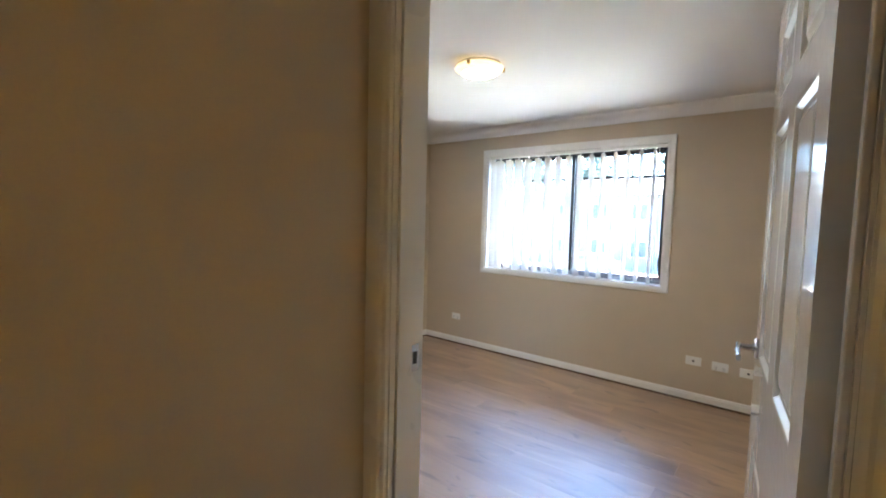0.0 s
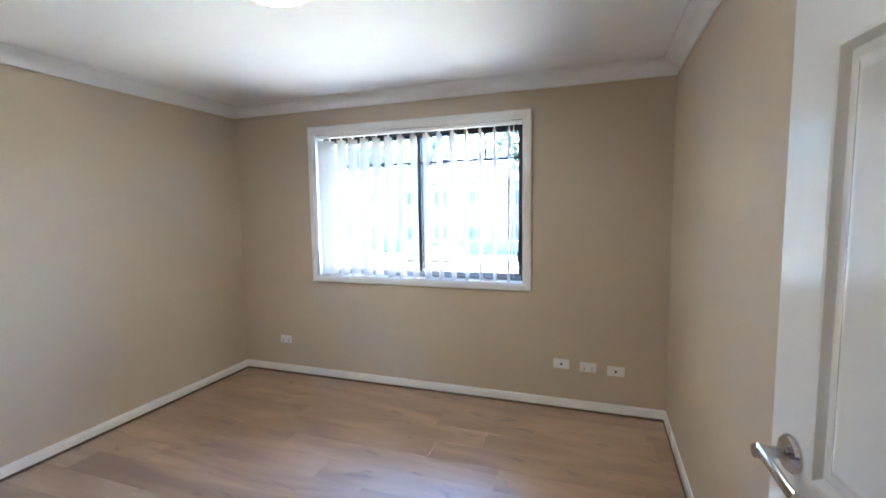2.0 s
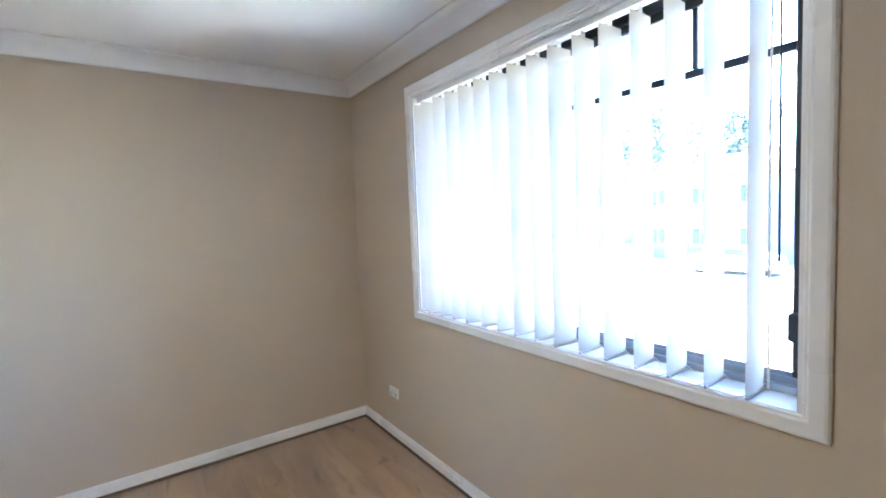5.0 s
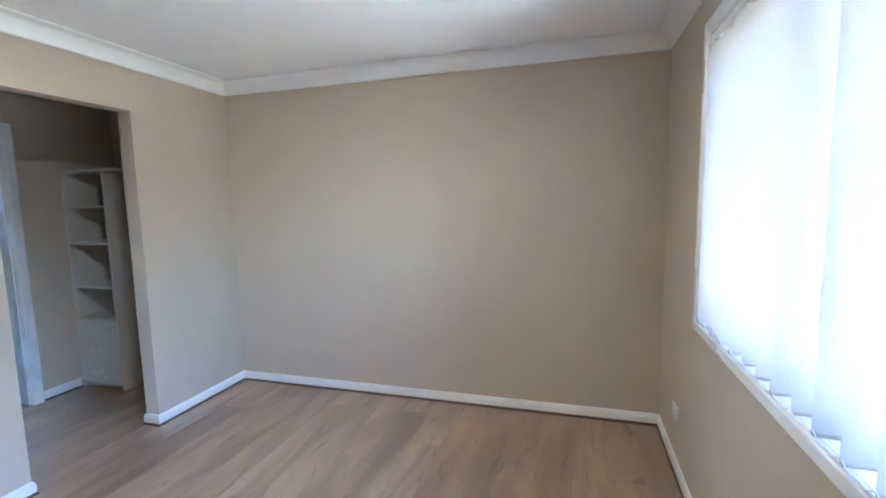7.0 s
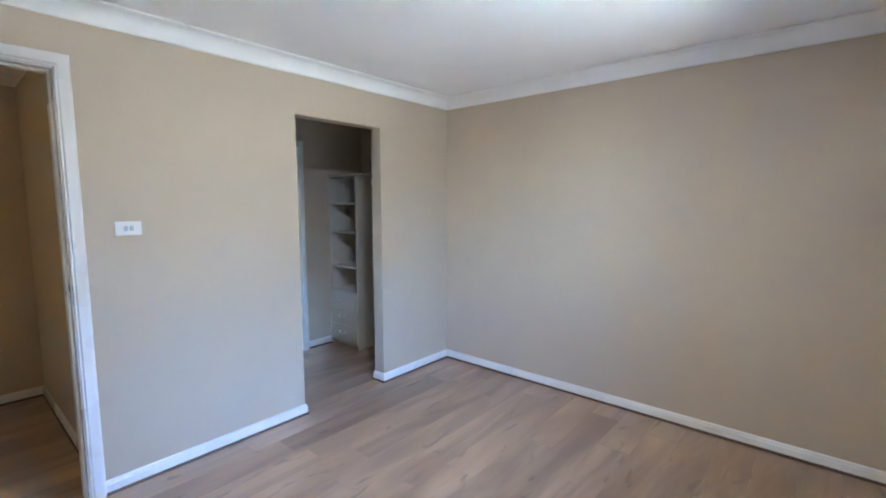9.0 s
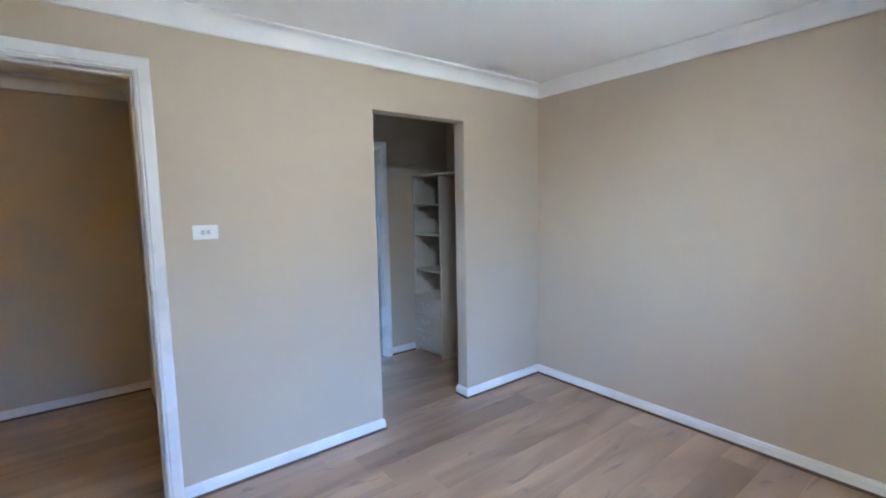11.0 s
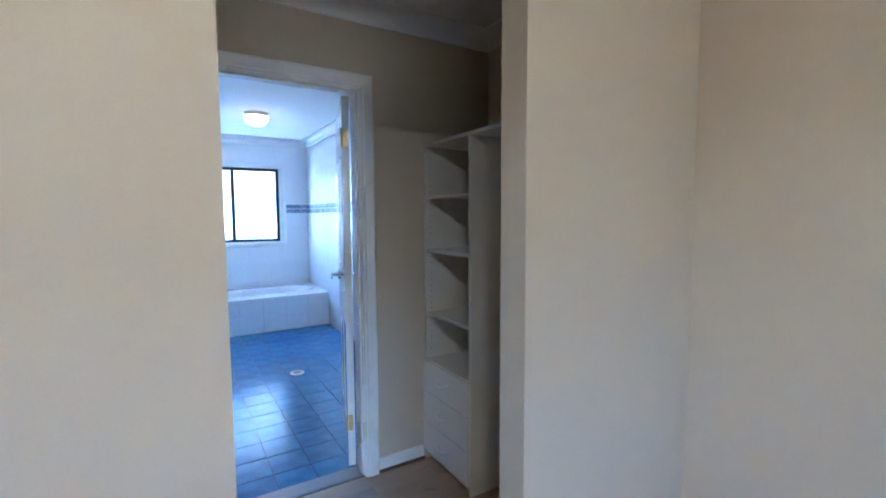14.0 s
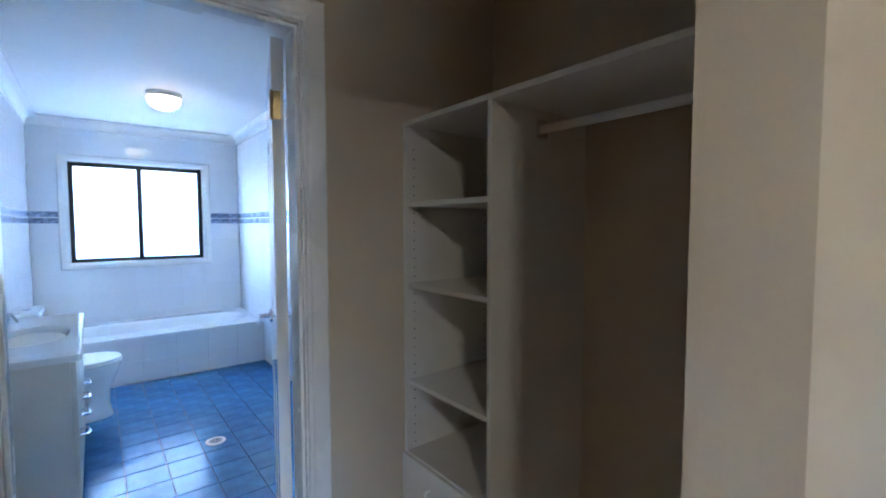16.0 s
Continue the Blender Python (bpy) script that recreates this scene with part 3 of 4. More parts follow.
# ---- vertical blind ----
blind = tagged(empty("vertical_blind"), "white fabric vertical blind turned half open in the window", "blind")
BLY = RY + 0.042
part("headrail", box(WX0 + 0.018, WX1 - 0.018, BLY - 0.02, BLY + 0.02, WZ1 - 0.040, WZ1 - 0.014, 0.003), PLASTIC, blind)
slat_bm = bmesh.new()
NW, SH = 8, 1.137
ring = []
for k in range(NW + 1):
    u = (k / NW - 0.5) * 0.127
    bow = 0.004 * (1 - (2 * u / 0.127) ** 2)
    ring.append([slat_bm.verts.new((bow, u, z)) for z in (-SH, -SH * 0.66, -SH * 0.33, 0)])
for a, b in zip(ring, ring[1:]):
    for i in range(3):
        slat_bm.faces.new((a[i], b[i], b[i + 1], a[i + 1]))
slat_me = mesh_of(slat_bm, "slat")
slat_me.materials.append(BLIND)
shade(slat_me)
weight_me = mesh_of(box(-0.002, 0.006, -0.062, 0.062, -SH - 0.004, -SH + 0.006, 0.002), "bottom_weight")
weight_me.materials.append(BLIND)
hook_me = mesh_of(box(-0.002, 0.002, -0.012, 0.012, -0.004, 0.026, 0.001), "hook")
hook_me.materials.append(PLASTIC)
rng = random.Random(4)
slat_x = [0.889] + [0.962 + 0.1092 * k for k in range(15)]
for k, sx in enumerate(slat_x):
    s = new("slat", slat_me)
    s.parent = blind
    s.matrix_basis = pose(sx, BLY, WZ1 - 0.062, rng.uniform(-0.3, 0.3), rng.uniform(-0.25, 0.25), -9 + 0.80 * k + rng.uniform(-2.0, 2.0))
    for nm, me in (("bottom_weight", weight_me), ("hook", hook_me)):
        o = new(nm, me)
        o.parent = s
for side in (-1, 1):
    for a, b in zip(slat_x, slat_x[1:]):
        pts = [(a + (b - a) * q, BLY + side * 0.060, WZ1 - 0.062 - SH + 0.012 - 0.022 * math.sin(math.pi * q)) for q in (0, 0.2, 0.4, 0.6, 0.8, 1)]
        part("link_chain", tube(pts, 0.0016, 5), PLASTIC, blind)
part("control_wand", tube([(WX1 - 0.062, BLY - 0.022, WZ1 - 0.04), (WX1 - 0.060, BLY - 0.024, 1.29)], 0.003, 8), BLACK_ALU, blind, "thin dark control wand")
part("control_chain", tube([(WX1 - 0.080, BLY - 0.022, WZ1 - 0.04), (WX1 - 0.084, BLY - 0.020, 1.5), (WX1 - 0.082, BLY - 0.02, 0.95)], 0.003, 8), PLASTIC, blind)


# ---- ceiling lights ----
def oyster_light(name, x, y, r, glass, label, clips=True, deep=0.040):
    e = tagged(empty(name, pose(x, y, H)), label, "ceiling light")
    d = 0.0 if clips else 0.014
    k0 = 0.9 if clips else 1.06
    part("base", lathe([(0, 0), (r * k0, 0), (r * (k0 + 0.02), -0.012 - d), (r * (k0 - 0.04), -0.024 - d), (0, -0.024 - d)], 40), PLASTIC, e, smooth=True)
    prof = [(0, -0.022 - d), (r, -0.024 - d), (r * 1.0, -0.030 - d)]
    prof += [(r * math.cos(a), -0.030 - d - deep * math.sin(a)) for a in [math.pi / 2 * k / 10 for k in range(1, 10)]] + [(0.002, -0.030 - deep - d)]
    cut = next(i for i, q in enumerate(prof) if i > 2 and q[0] < 0.80 * r)
    sh = part("shade", lathe(prof[:cut + 1], 48), LAMP_RIM if clips else glass, e, "frosted glass shade", smooth=True)
    part("glass_bowl", lathe(prof[cut:], 48), glass, sh, "brightly lit middle of the glass", smooth=True)
    if clips:
        for k in range(3):
            a = radians(40 + 120 * k)
            c, s = math.cos(a), math.sin(a)
            part("clip", box(-0.006, 0.010, -0.009, 0.009, -0.044, -0.018, 0.002, m=pose(c * r, s * r, 0, 0, 0, math.degrees(a))), BRASS, e, "brass clip")
    return e


oyster_light("ceiling_light", 1.877, 1.463, 0.150, LAMP_WARM, "round warm lit glass oyster light on the bedroom ceiling")
oyster_light("ceiling_light", 0.842, -3.955, 0.113, LAMP_BATH, "round lit glass light on the bathroom ceiling", False, 0.085)
oyster_light("ceiling_light", 4.05, -0.95, 0.165, LAMP_HALL, "round amber lit glass oyster light on the hall ceiling")


# ---- switches and sockets ----
def outlet(name, x, y, z, out, w, h, label, category, kind):
    """A wall plate on a wall that faces out along y; kind: power, tv, phone or switch."""
    e = tagged(empty(name, pose(x, y, z, 0, 0, 0 if out < 0 else 180)), label, category, group="wall sockets" if category == "socket" else "light switches")
    part("plate", box(-w / 2, w / 2, -0.009, 0, -h / 2, h / 2, 0.003, 2), PLASTIC, e)
    if kind == "power":
        for sx in (-0.027, 0.027):
            part("rocker", box(sx - 0.007, sx + 0.007, -0.0125, -0.008, 0.010, 0.026, 0.001), PLASTIC, e)
            for a, px, pz in ((25, -0.006, -0.008), (-25, 0.006, -0.008), (0, 0, -0.020)):
                part("slot", box(-0.0018, 0.0018, -0.0096, -0.008, -0.0055, 0.0055, m=pose(sx + px, 0, pz, 0, a, 0)), DARK_SLOT, e)
    elif kind == "single":
        part("jack", box(-0.008, 0.008, -0.0098, -0.008, -0.008, 0.008), DARK_SLOT, e)
    elif kind == "one":
        part("surround", box(-0.013, 0.013, -0.0105, -0.008, -0.013, 0.013, 0.001), PLASTIC, e)
        part("rocker", box(-0.007, 0.007, -0.0130, -0.010, -0.009, 0.009, 0.0015), PLASTIC, e)
    elif kind == "switch":
        part("surround", box(-0.026, 0.026, -0.0105, -0.008, -0.014, 0.014, 0.001), PLASTIC, e)
        for sx in (-0.012, 0.012):
            part("rocker", box(sx - 0.007, sx + 0.007, -0.0135, -0.009, -0.010, 0.010, 0.0015), GREY_PLASTIC, e, "grey rocker")
            part("gap", box(sx - 0.008, sx + 0.008, -0.0108, -0.010, -0.011, 0.011), GREY_ALU, e)
    return e


outlet("power_point", 0.455, RY, 0.314, -1, 0.114, 0.070, "white double power point low on the beige wall", "socket", "power")
outlet("wall_socket", 2.882, RY, 0.336, -1, 0.114, 0.070, "white aerial socket plate low on the beige wall", "socket", "single")
outlet("power_point", 3.068, RY, 0.328, -1, 0.114, 0.070, "white double power point low on the beige wall", "socket", "power")
outlet("wall_socket", 3.254, RY, 0.318, -1, 0.114, 0.070, "white telephone socket plate low on the beige wall", "socket", "single")
outlet("light_switch", 2.496, 0.0, 1.348, 1, 0.114, 0.070, "white double light switch on the beige wall", "switch", "switch")
outlet("light_switch", 1.602, RS, 1.314, 1, 0.114, 0.070, "white light switch in the robe beside the bathroom door", "switch", "one")

# ---- built-in robe ----
robe = tagged(empty("wardrobe"), "open white melamine wardrobe with shelves, three drawers and hanging rail", "wardrobe")
SX, SY0, SY1, SZ, SD = 0.440, RS, -T, 1.750, -0.787
P = 0.016
part("top", box(0.0, SX + 0.004, SY0, SY1, SZ - P, SZ, 0.001), MELAMINE, robe)
sp_ = part("side", box(0.0, SX, SY0 + 0.001, SY0 + P, 0.0, SZ - P), MELAMINE, robe, "white side panel with rows of shelf-pin holes")
dv = part("divider", box(0.0, SX, SD - P / 2, SD + P / 2, 0.0, SZ - P, 0.001), MELAMINE, robe)
for xx in (0.06, SX - 0.035):
    for k in range(34):
        z = 0.60 + k * 0.032
        part("pin_hole", lathe([(0, 0.0), (0.0028, 0.0), (0.0028, 0.0006), (0, 0.0006)], 6, "y", (xx, SY0 + P, z)), DARK_SLOT, sp_)
for z in (1.472, 1.186, 0.838):
    part("shelf", box(0.0, SX - 0.006, SY0 + P, SD - P / 2, z - P, z, 0.001), MELAMINE, robe)
DZ = 0.578
part("drawer_top", box(0.0, SX, SY0 + P, SD - P / 2, DZ - P, DZ, 0.001), MELAMINE, robe)
part("plinth", box(0.0, SX - 0.03, SY0 + P, SD - P / 2, 0.0, 0.054), MELAMINE, robe)
for k in range(3):
    z0, z1 = 0.056 + k * 0.173, 0.056 + (k + 1) * 0.173 - 0.004
    d = part("drawer", box(0.04, SX + 0.014, SY0 + 0.004, SD - 0.001, z0, z1, 0.0015), MELAMINE, robe)
    yc = (SY0 + SD) / 2
    pts = [(SX + 0.014, yc - 0.048, (z0 + z1) / 2 + 0.02), (SX + 0.034, yc - 0.046, (z0 + z1) / 2 + 0.018), (SX + 0.042, yc - 0.03, (z0 + z1) / 2 + 0.008), (SX + 0.044, yc, (z0 + z1) / 2 + 0.002),
           (SX + 0.042, yc + 0.03, (z0 + z1) / 2 + 0.008), (SX + 0.034, yc + 0.046, (z0 + z1) / 2 + 0.018), (SX + 0.014, yc + 0.048, (z0 + z1) / 2 + 0.02)]
    part("drawer_handle", tube(pts, 0.005, 8), PLASTIC, d, "white bow handle", smooth=True)
rail = part("hanging_rail", tube([(0.23, SD + P / 2, 1.678), (0.23, SY1, 1.678)], 0.0125, 16), PLASTIC, robe, "white hanging rail", smooth=True)
for yy in (SD + P / 2, SY1 - 0.004):
    part("bracket", box(0.205, 0.255, yy, yy + 0.004, 1.652, 1.707, 0.001), CHROME, rail)

# ---- bathroom ----
win2 = tagged(empty("window_2"), "black aluminium sliding window with obscure glass and white frame", "window", kind="structure")
architrave("architrave", VX0 - 0.02, VX1 + 0.02, VZ1 + 0.0, BS + 0.004, 1, win2, zbot=VZ0, w=0.06)
part("reveal", box(VX0 - 0.02, VX0, BS - 0.10, BS + 0.008, VZ0, VZ1), TRIM, win2)
part("reveal", box(VX1, VX1 + 0.02, BS - 0.10, BS + 0.008, VZ0, VZ1), TRIM, win2)
part("window_sill", box(VX0, VX1, BS - 0.10, BS + 0.008, VZ0 - 0.01, VZ0 + 0.006), TRIM, win2)
GY = BS - 0.06
for nm, b in (("window_frame", (VX0, VX0 + 0.036, VZ0, VZ1)), ("window_frame", (VX1 - 0.036, VX1, VZ0, VZ1)),
              ("window_frame", (VX0 + 0.03, VX1 - 0.03, VZ1 - 0.04, VZ1)), ("window_frame", (VX0 + 0.03, VX1 - 0.03, VZ0 + 0.006, VZ0 + 0.04)),
              ("mullion", (0.894, 0.934, VZ0 + 0.04, VZ1 - 0.04))):
    part(nm, box(b[0], b[1], GY - 0.03, GY + 0.03, b[2], b[3], 0.002), BLACK_ALU, win2)
for a, b in ((VX0 + 0.03, 0.894), (0.934, VX1 - 0.03)):
    g = part("pane", box(a, b, GY - 0.002, GY + 0.002, VZ0 + 0.04, VZ1 - 0.04), OBSCURE, win2, "bright obscure glass pane")
    g.visible_shadow = False

TUBY, TUBZ = -4.568, 0.398
tub = tagged(empty("bathtub"), "white bath set in a white tiled hob under the window", "bathtub")
bm = bmesh.new()
outer = [(BW, BS), (BE, BS), (BE, TUBY), (BW, TUBY)]


def oval(cx, cy, rx, ry, z, n=40, p=3.2):
    pts = []
    for i in range(n):
        a = 2 * math.pi * i / n
        c, s = math.cos(a), math.sin(a)
        pts.append((cx + rx * math.copysign(abs(c) ** (2 / p), c), cy + ry * math.copysign(abs(s) ** (2 / p), s), z))
    return pts


tcx, tcy = (BW + BE) / 2, (BS + TUBY) / 2
rim = [[bm.verts.new(q) for q in oval(tcx, tcy, rx, ry, z, 48, p)] for rx, ry, z, p in
       (((BE - BW) / 2 - 0.002, (TUBY - BS) / 2 - 0.002, TUBZ + 0.0, 30), ((BE - BW) / 2 - 0.002, (TUBY - BS) / 2 - 0.002, TUBZ + 0.012, 30), (0.82, 0.27, TUBZ + 0.018, 4), (0.79, 0.25, TUBZ - 0.01, 4), (0.70, 0.20, 0.12, 3), (0.62, 0.15, 0.07, 3), (0.2, 0.05, 0.065, 2))]
for a, b in zip(rim, rim[1:]):
    for i in range(48):
        bm.faces.new((a[i], a[(i + 1) % 48], b[(i + 1) % 48], b[i]))
bm.faces.new(rim[-1])
bmesh.ops.recalc_face_normals(bm, faces=bm.faces)
part("tub", bm, PORCELAIN, tub, "white acrylic bath", smooth=True)
part("hob", box(BW, BE, TUBY - 0.03, TUBY - 0.008, 0.0, TUBZ), GROUT, tub)
for i in range(7):
    for j in range(2):
        x0 = BW + 0.002 + i * 0.2594
        part("tile", box(x0, x0 + 0.2574, TUBY - 0.008, TUBY, 0.002 + j * 0.199, 0.002 + j * 0.199 + 0.197, 0.001), WALL_TILE, tub)

vanity = tagged(empty("vanity"), "white bathroom vanity cabinet with moulded basin top", "vanity")
VFX, VY0, VY1, VZT = 1.382, -3.355, -2.265, 0.86
part("body", box(VFX + 0.018, BE, VY0 + 0.01, VY1 - 0.01, 0.225, VZT - 0.03), MELAMINE, vanity)
for yy in (VY0 + 0.30, VY1 - 0.30):
    for xx in (VFX + 0.045, BE - 0.06):
        part("leg", lathe([(0, 0), (0.028, 0), (0.028, 0.008), (0.018, 0.014), (0.018, 0.225), (0, 0.225)], 16, "z", (xx, yy, 0)), DARK_SLOT, vanity, "short dark adjustable leg")
# dark recessed panel paints in the shade under the vanity
part("kickboard", box(VFX + 0.075, BE - 0.02, VY0 + 0.05, VY1 - 0.09, 0.0, 0.226), DARK_SLOT, vanity, "recessed near-black panel standing in for the shade under the vanity")
for k in range(4):
    y1 = VY1 - 0.012 - k * 0.2665
    y0, yc = y1 - 0.2625, y1 - 0.131
    d = part("door", box(VFX, VFX + 0.017, y0, y1, 0.230, VZT - 0.037, 0.002), MELAMINE, vanity)
    part("handle", tube([(VFX, yc - 0.045, 0.475), (VFX - 0.026, yc - 0.042, 0.472), (VFX - 0.034, yc, 0.466), (VFX - 0.026, yc + 0.042, 0.472), (VFX, yc + 0.045, 0.475)], 0.006, 8),
         CHROME, d, "chrome bow handle", smooth=True)
bm = bmesh.new()
vcx, vcy = (VFX - 0.01 + BE) / 2 + 0.0, -2.78
hx, hy = (BE - VFX + 0.03) / 2 - 0.002, (VY1 - VY0) / 2
loops = []
for (rx, ry, z, p, cy) in ((hx, hy, VZT - 0.032, 40, (VY0 + VY1) / 2), (hx, hy, VZT - 0.006, 40, (VY0 + VY1) / 2), (hx - 0.006, hy - 0.006, VZT, 40, (VY0 + VY1) / 2),
                           (0.145, 0.24, VZT, 2.2, vcy), (0.135, 0.228, VZT - 0.012, 2.2, vcy), (0.11, 0.19, VZT - 0.09, 2.2, vcy), (0.05, 0.09, VZT - 0.12, 2, vcy)):
    loops.append([bm.verts.new(q) for q in oval(vcx - (0.012 if p < 5 else 0), cy, rx, ry, z, 48, p)])
for a, b in zip(loops, loops[1:]):
    for i in range(48):
        bm.faces.new((a[i], a[(i + 1) % 48], b[(i + 1) % 48], b[i]))
bm.faces.new(loops[-1])
bm.faces.new(list(reversed(loops[0])))
bmesh.ops.recalc_face_normals(bm, faces=bm.faces)
part("basin_top", bm, PORCELAIN, vanity, "glossy white basin top", smooth=True)
part("splashback_lip", box(BE - 0.016, BE, VY0, VY1, VZT, VZT + 0.03, 0.004, 2), PORCELAIN, vanity)
tap = part("tap", lathe([(0, 0), (0.024, 0), (0.024, 0.008), (0.017, 0.014), (0.016, 0.06), (0.020, 0.066), (0.018, 0.085), (0, 0.088)], 20, "z", (BE - 0.055, vcy, VZT)), CHROME, vanity, "chrome basin tap", smooth=True)
part("spout", tube([(BE - 0.055, vcy, VZT + 0.03), (BE - 0.065, vcy, VZT + 0.10), (BE - 0.10, vcy, VZT + 0.125), (BE - 0.145, vcy, VZT + 0.11), (BE - 0.165, vcy, VZT + 0.07)], 0.010, 12), CHROME, tap, smooth=True)

mirror = tagged(empty("wall_mirror"), "frameless wall mirror above the vanity", "mirror")
part("backing", box(BE - 0.004, BE - 0.001, VY0 + 0.02, VY1 - 0.02, 1.02, 1.90), DARK_SLOT, mirror)
part("glass", box(BE - 0.009, BE - 0.004, VY0 + 0.02, VY1 - 0.02, 1.02, 1.90, 0.001), MIRROR, mirror)

toilet = tagged(empty("toilet"), "white porcelain toilet with closed seat beside the vanity", "toilet")
TCY = -3.945
TDX = 0.040


def loft(sections, n=32):
    bm = bmesh.new()
    rs = [[bm.verts.new(q) for q in oval(cx + TDX if cx < 1.6 else cx - 0.005, TCY, rx, ry, z, n, p)] for cx, rx, ry, z, p in sections]
    for a, b in zip(rs, rs[1:]):
        for i in range(n):
            bm.faces.new((a[i], a[(i + 1) % n], b[(i + 1) % n], b[i]))
    bm.faces.new(list(reversed(rs[0])))
    bm.faces.new(rs[-1])
    bmesh.ops.recalc_face_normals(bm, faces=bm.faces)
    return bm


part("pan", loft([(1.43, 0.235, 0.110, 0.0, 2.6), (1.43, 0.23, 0.105, 0.03, 2.6), (1.43, 0.215, 0.10, 0.10, 2.4), (1.42, 0.215, 0.11, 0.20, 2.3), (1.39, 0.228, 0.15, 0.30, 2.2), (1.375, 0.235, 0.175, 0.37, 2.2), (1.375, 0.235, 0.178, 0.39, 2.2)]), PORCELAIN, toilet, smooth=True)
part("seat", loft([(1.37, 0.236, 0.178, 0.392, 2.2), (1.37, 0.24, 0.182, 0.398, 2.2), (1.37, 0.24, 0.182, 0.408, 2.2), (1.37, 0.235, 0.178, 0.412, 2.2)]), PLASTIC, toilet, smooth=True)
part("lid", loft([(1.37, 0.234, 0.177, 0.414, 2.2), (1.37, 0.238, 0.180, 0.420, 2.2), (1.37, 0.23, 0.172, 0.432, 2.2), (1.37, 0.15, 0.10, 0.438, 2.2)]), PLASTIC, toilet, smooth=True)
part("cistern", loft([(1.69, 0.075, 0.17, 0.42, 8), (1.69, 0.08, 0.18, 0.44, 8), (1.685, 0.085, 0.185, 0.78, 8), (1.685, 0.08, 0.18, 0.785, 8)]), PORCELAIN, toilet, smooth=True)
part("cistern_lid", loft([(1.682, 0.088, 0.19, 0.787, 8), (1.682, 0.088, 0.19, 0.805, 8), (1.682, 0.075, 0.175, 0.82, 8)]), PORCELAIN, toilet, smooth=True)
part("flush_button", lathe([(0, 0.82), (0.022, 0.82), (0.022, 0.827), (0, 0.829)], 18, "z", (1.677, TCY, 0)), CHROME, toilet, smooth=True)

drain = tagged(empty("floor_drain", pose(0.737, -2.988, 0)), "round chrome floor waste set in the blue tiles", "drain")
part("rim", lathe([(0.036, 0.002), (0.060, 0.002), (0.060, 0.005), (0.056, 0.007), (0.038, 0.006)], 32), PORCELAIN, drain, "pale round rim", smooth=True)
part("grate", lathe([(0, 0.0062), (0.040, 0.0062), (0.040, 0.0072), (0, 0.0072)], 24), GREY_ALU, drain)
for k in range(8):
    a = k * math.pi / 4
    part("slot", box(0.010, 0.030, -0.003, 0.003, 0.0070, 0.0078, m=pose(0, 0, 0, 0, 0, 45 * k)), DARK_SLOT, drain)


# ---- outside ----
GZ = -2.1
BOUNCE_SLAB = material("pale_bounce_concrete", (0.49, 0.435, 0.35), 0.9, blotch=0.15, blotch_scale=0.6, grain=0.15, grain_scale=12)
GROUND = material("asphalt_and_dry_grass", (0.26, 0.225, 0.16), 0.9, blotch=0.25, blotch_scale=0.2, grain=0.2, grain_scale=4)
HOUSE = material("grey_brick_render", (0.17, 0.165, 0.16), 0.85, blotch=0.1, blotch_scale=0.5)
ROOF = material("dark_roof_tiles", (0.06, 0.05, 0.045), 0.8, blotch=0.25, blotch_scale=0.8, grain=0.3, grain_scale=5)
WINDOW_DARK = material("dark_house_window", (0.04, 0.05, 0.06), 0.35)
LEAF = material("leaf", (0.10, 0.12, 0.085), 0.6, blotch=0.3, blotch_scale=1.0)
BARK = material("bark", (0.16, 0.12, 0.085), 0.9, grain=0.3, grain_scale=12)
CARPAINT = material("pale_car_paint", (0.28, 0.30, 0.33), 0.25, coat=0.6)
TYRE = material("tyre_rubber", (0.03, 0.03, 0.03), 0.8)
structure("ground", box(-400, 400, -400, 400, GZ - 0.3, GZ), GROUND, "dark street and verge outside", "ground")
# added reflector: pale sunlit slab below sill level brightens the bedroom ceiling
structure("pavement", box(-9, 13, RY + 0.3, 11.5, GZ, GZ + 0.05), BOUNCE_SLAB, "pale concrete slab added to bounce sunlight up into the bedroom", "pavement")


def house(x, y, w, d, storeys, label, turn=0):
    e = tagged(empty("house", pose(x, y, GZ, 0, 0, turn)), label, "house", group="houses across the street")
    h = 2.8 * storeys
    part("wall", box(-w / 2, w / 2, 0, d, 0, h), HOUSE, e)
    bm = bmesh.new()
    o = 0.5
    v = [bm.verts.new(q) for q in ((-w / 2 - o, -o, h), (w / 2 + o, -o, h), (w / 2 + o, d + o, h), (-w / 2 - o, d + o, h), (-w / 2 + d / 2, d / 2, h + d * 0.22), (w / 2 - d / 2, d / 2, h + d * 0.22))]
    for f in ((0, 1, 5, 4), (1, 2, 5), (2, 3, 4, 5), (3, 0, 4), (3, 2, 1, 0)):
        bm.faces.new([v[i] for i in f])
    part("roof", bm, ROOF, e)
    for s in range(storeys):
        for k in range(int(w // 3)):
            wx = -w / 2 + 1.5 + k * 3
            wf = part("window", box(wx - 0.65, wx + 0.65, -0.05, 0.02, s * 2.8 + 0.9, s * 2.8 + 2.2), TRIM, e)
            for q in (-0.3, 0.3):
                part("pane", box(wx + q - 0.27, wx + q + 0.27, -0.07, -0.045, s * 2.8 + 0.97, s * 2.8 + 2.13), WINDOW_DARK, wf)
    return e


house(-9, 34, 15, 8, 2, "grey two-storey house across the street")
house(10, 36, 13, 8, 2, "grey rendered house across the street", -8)
house(-30, 38, 14, 9, 1, "single-storey grey house down the street", 12)


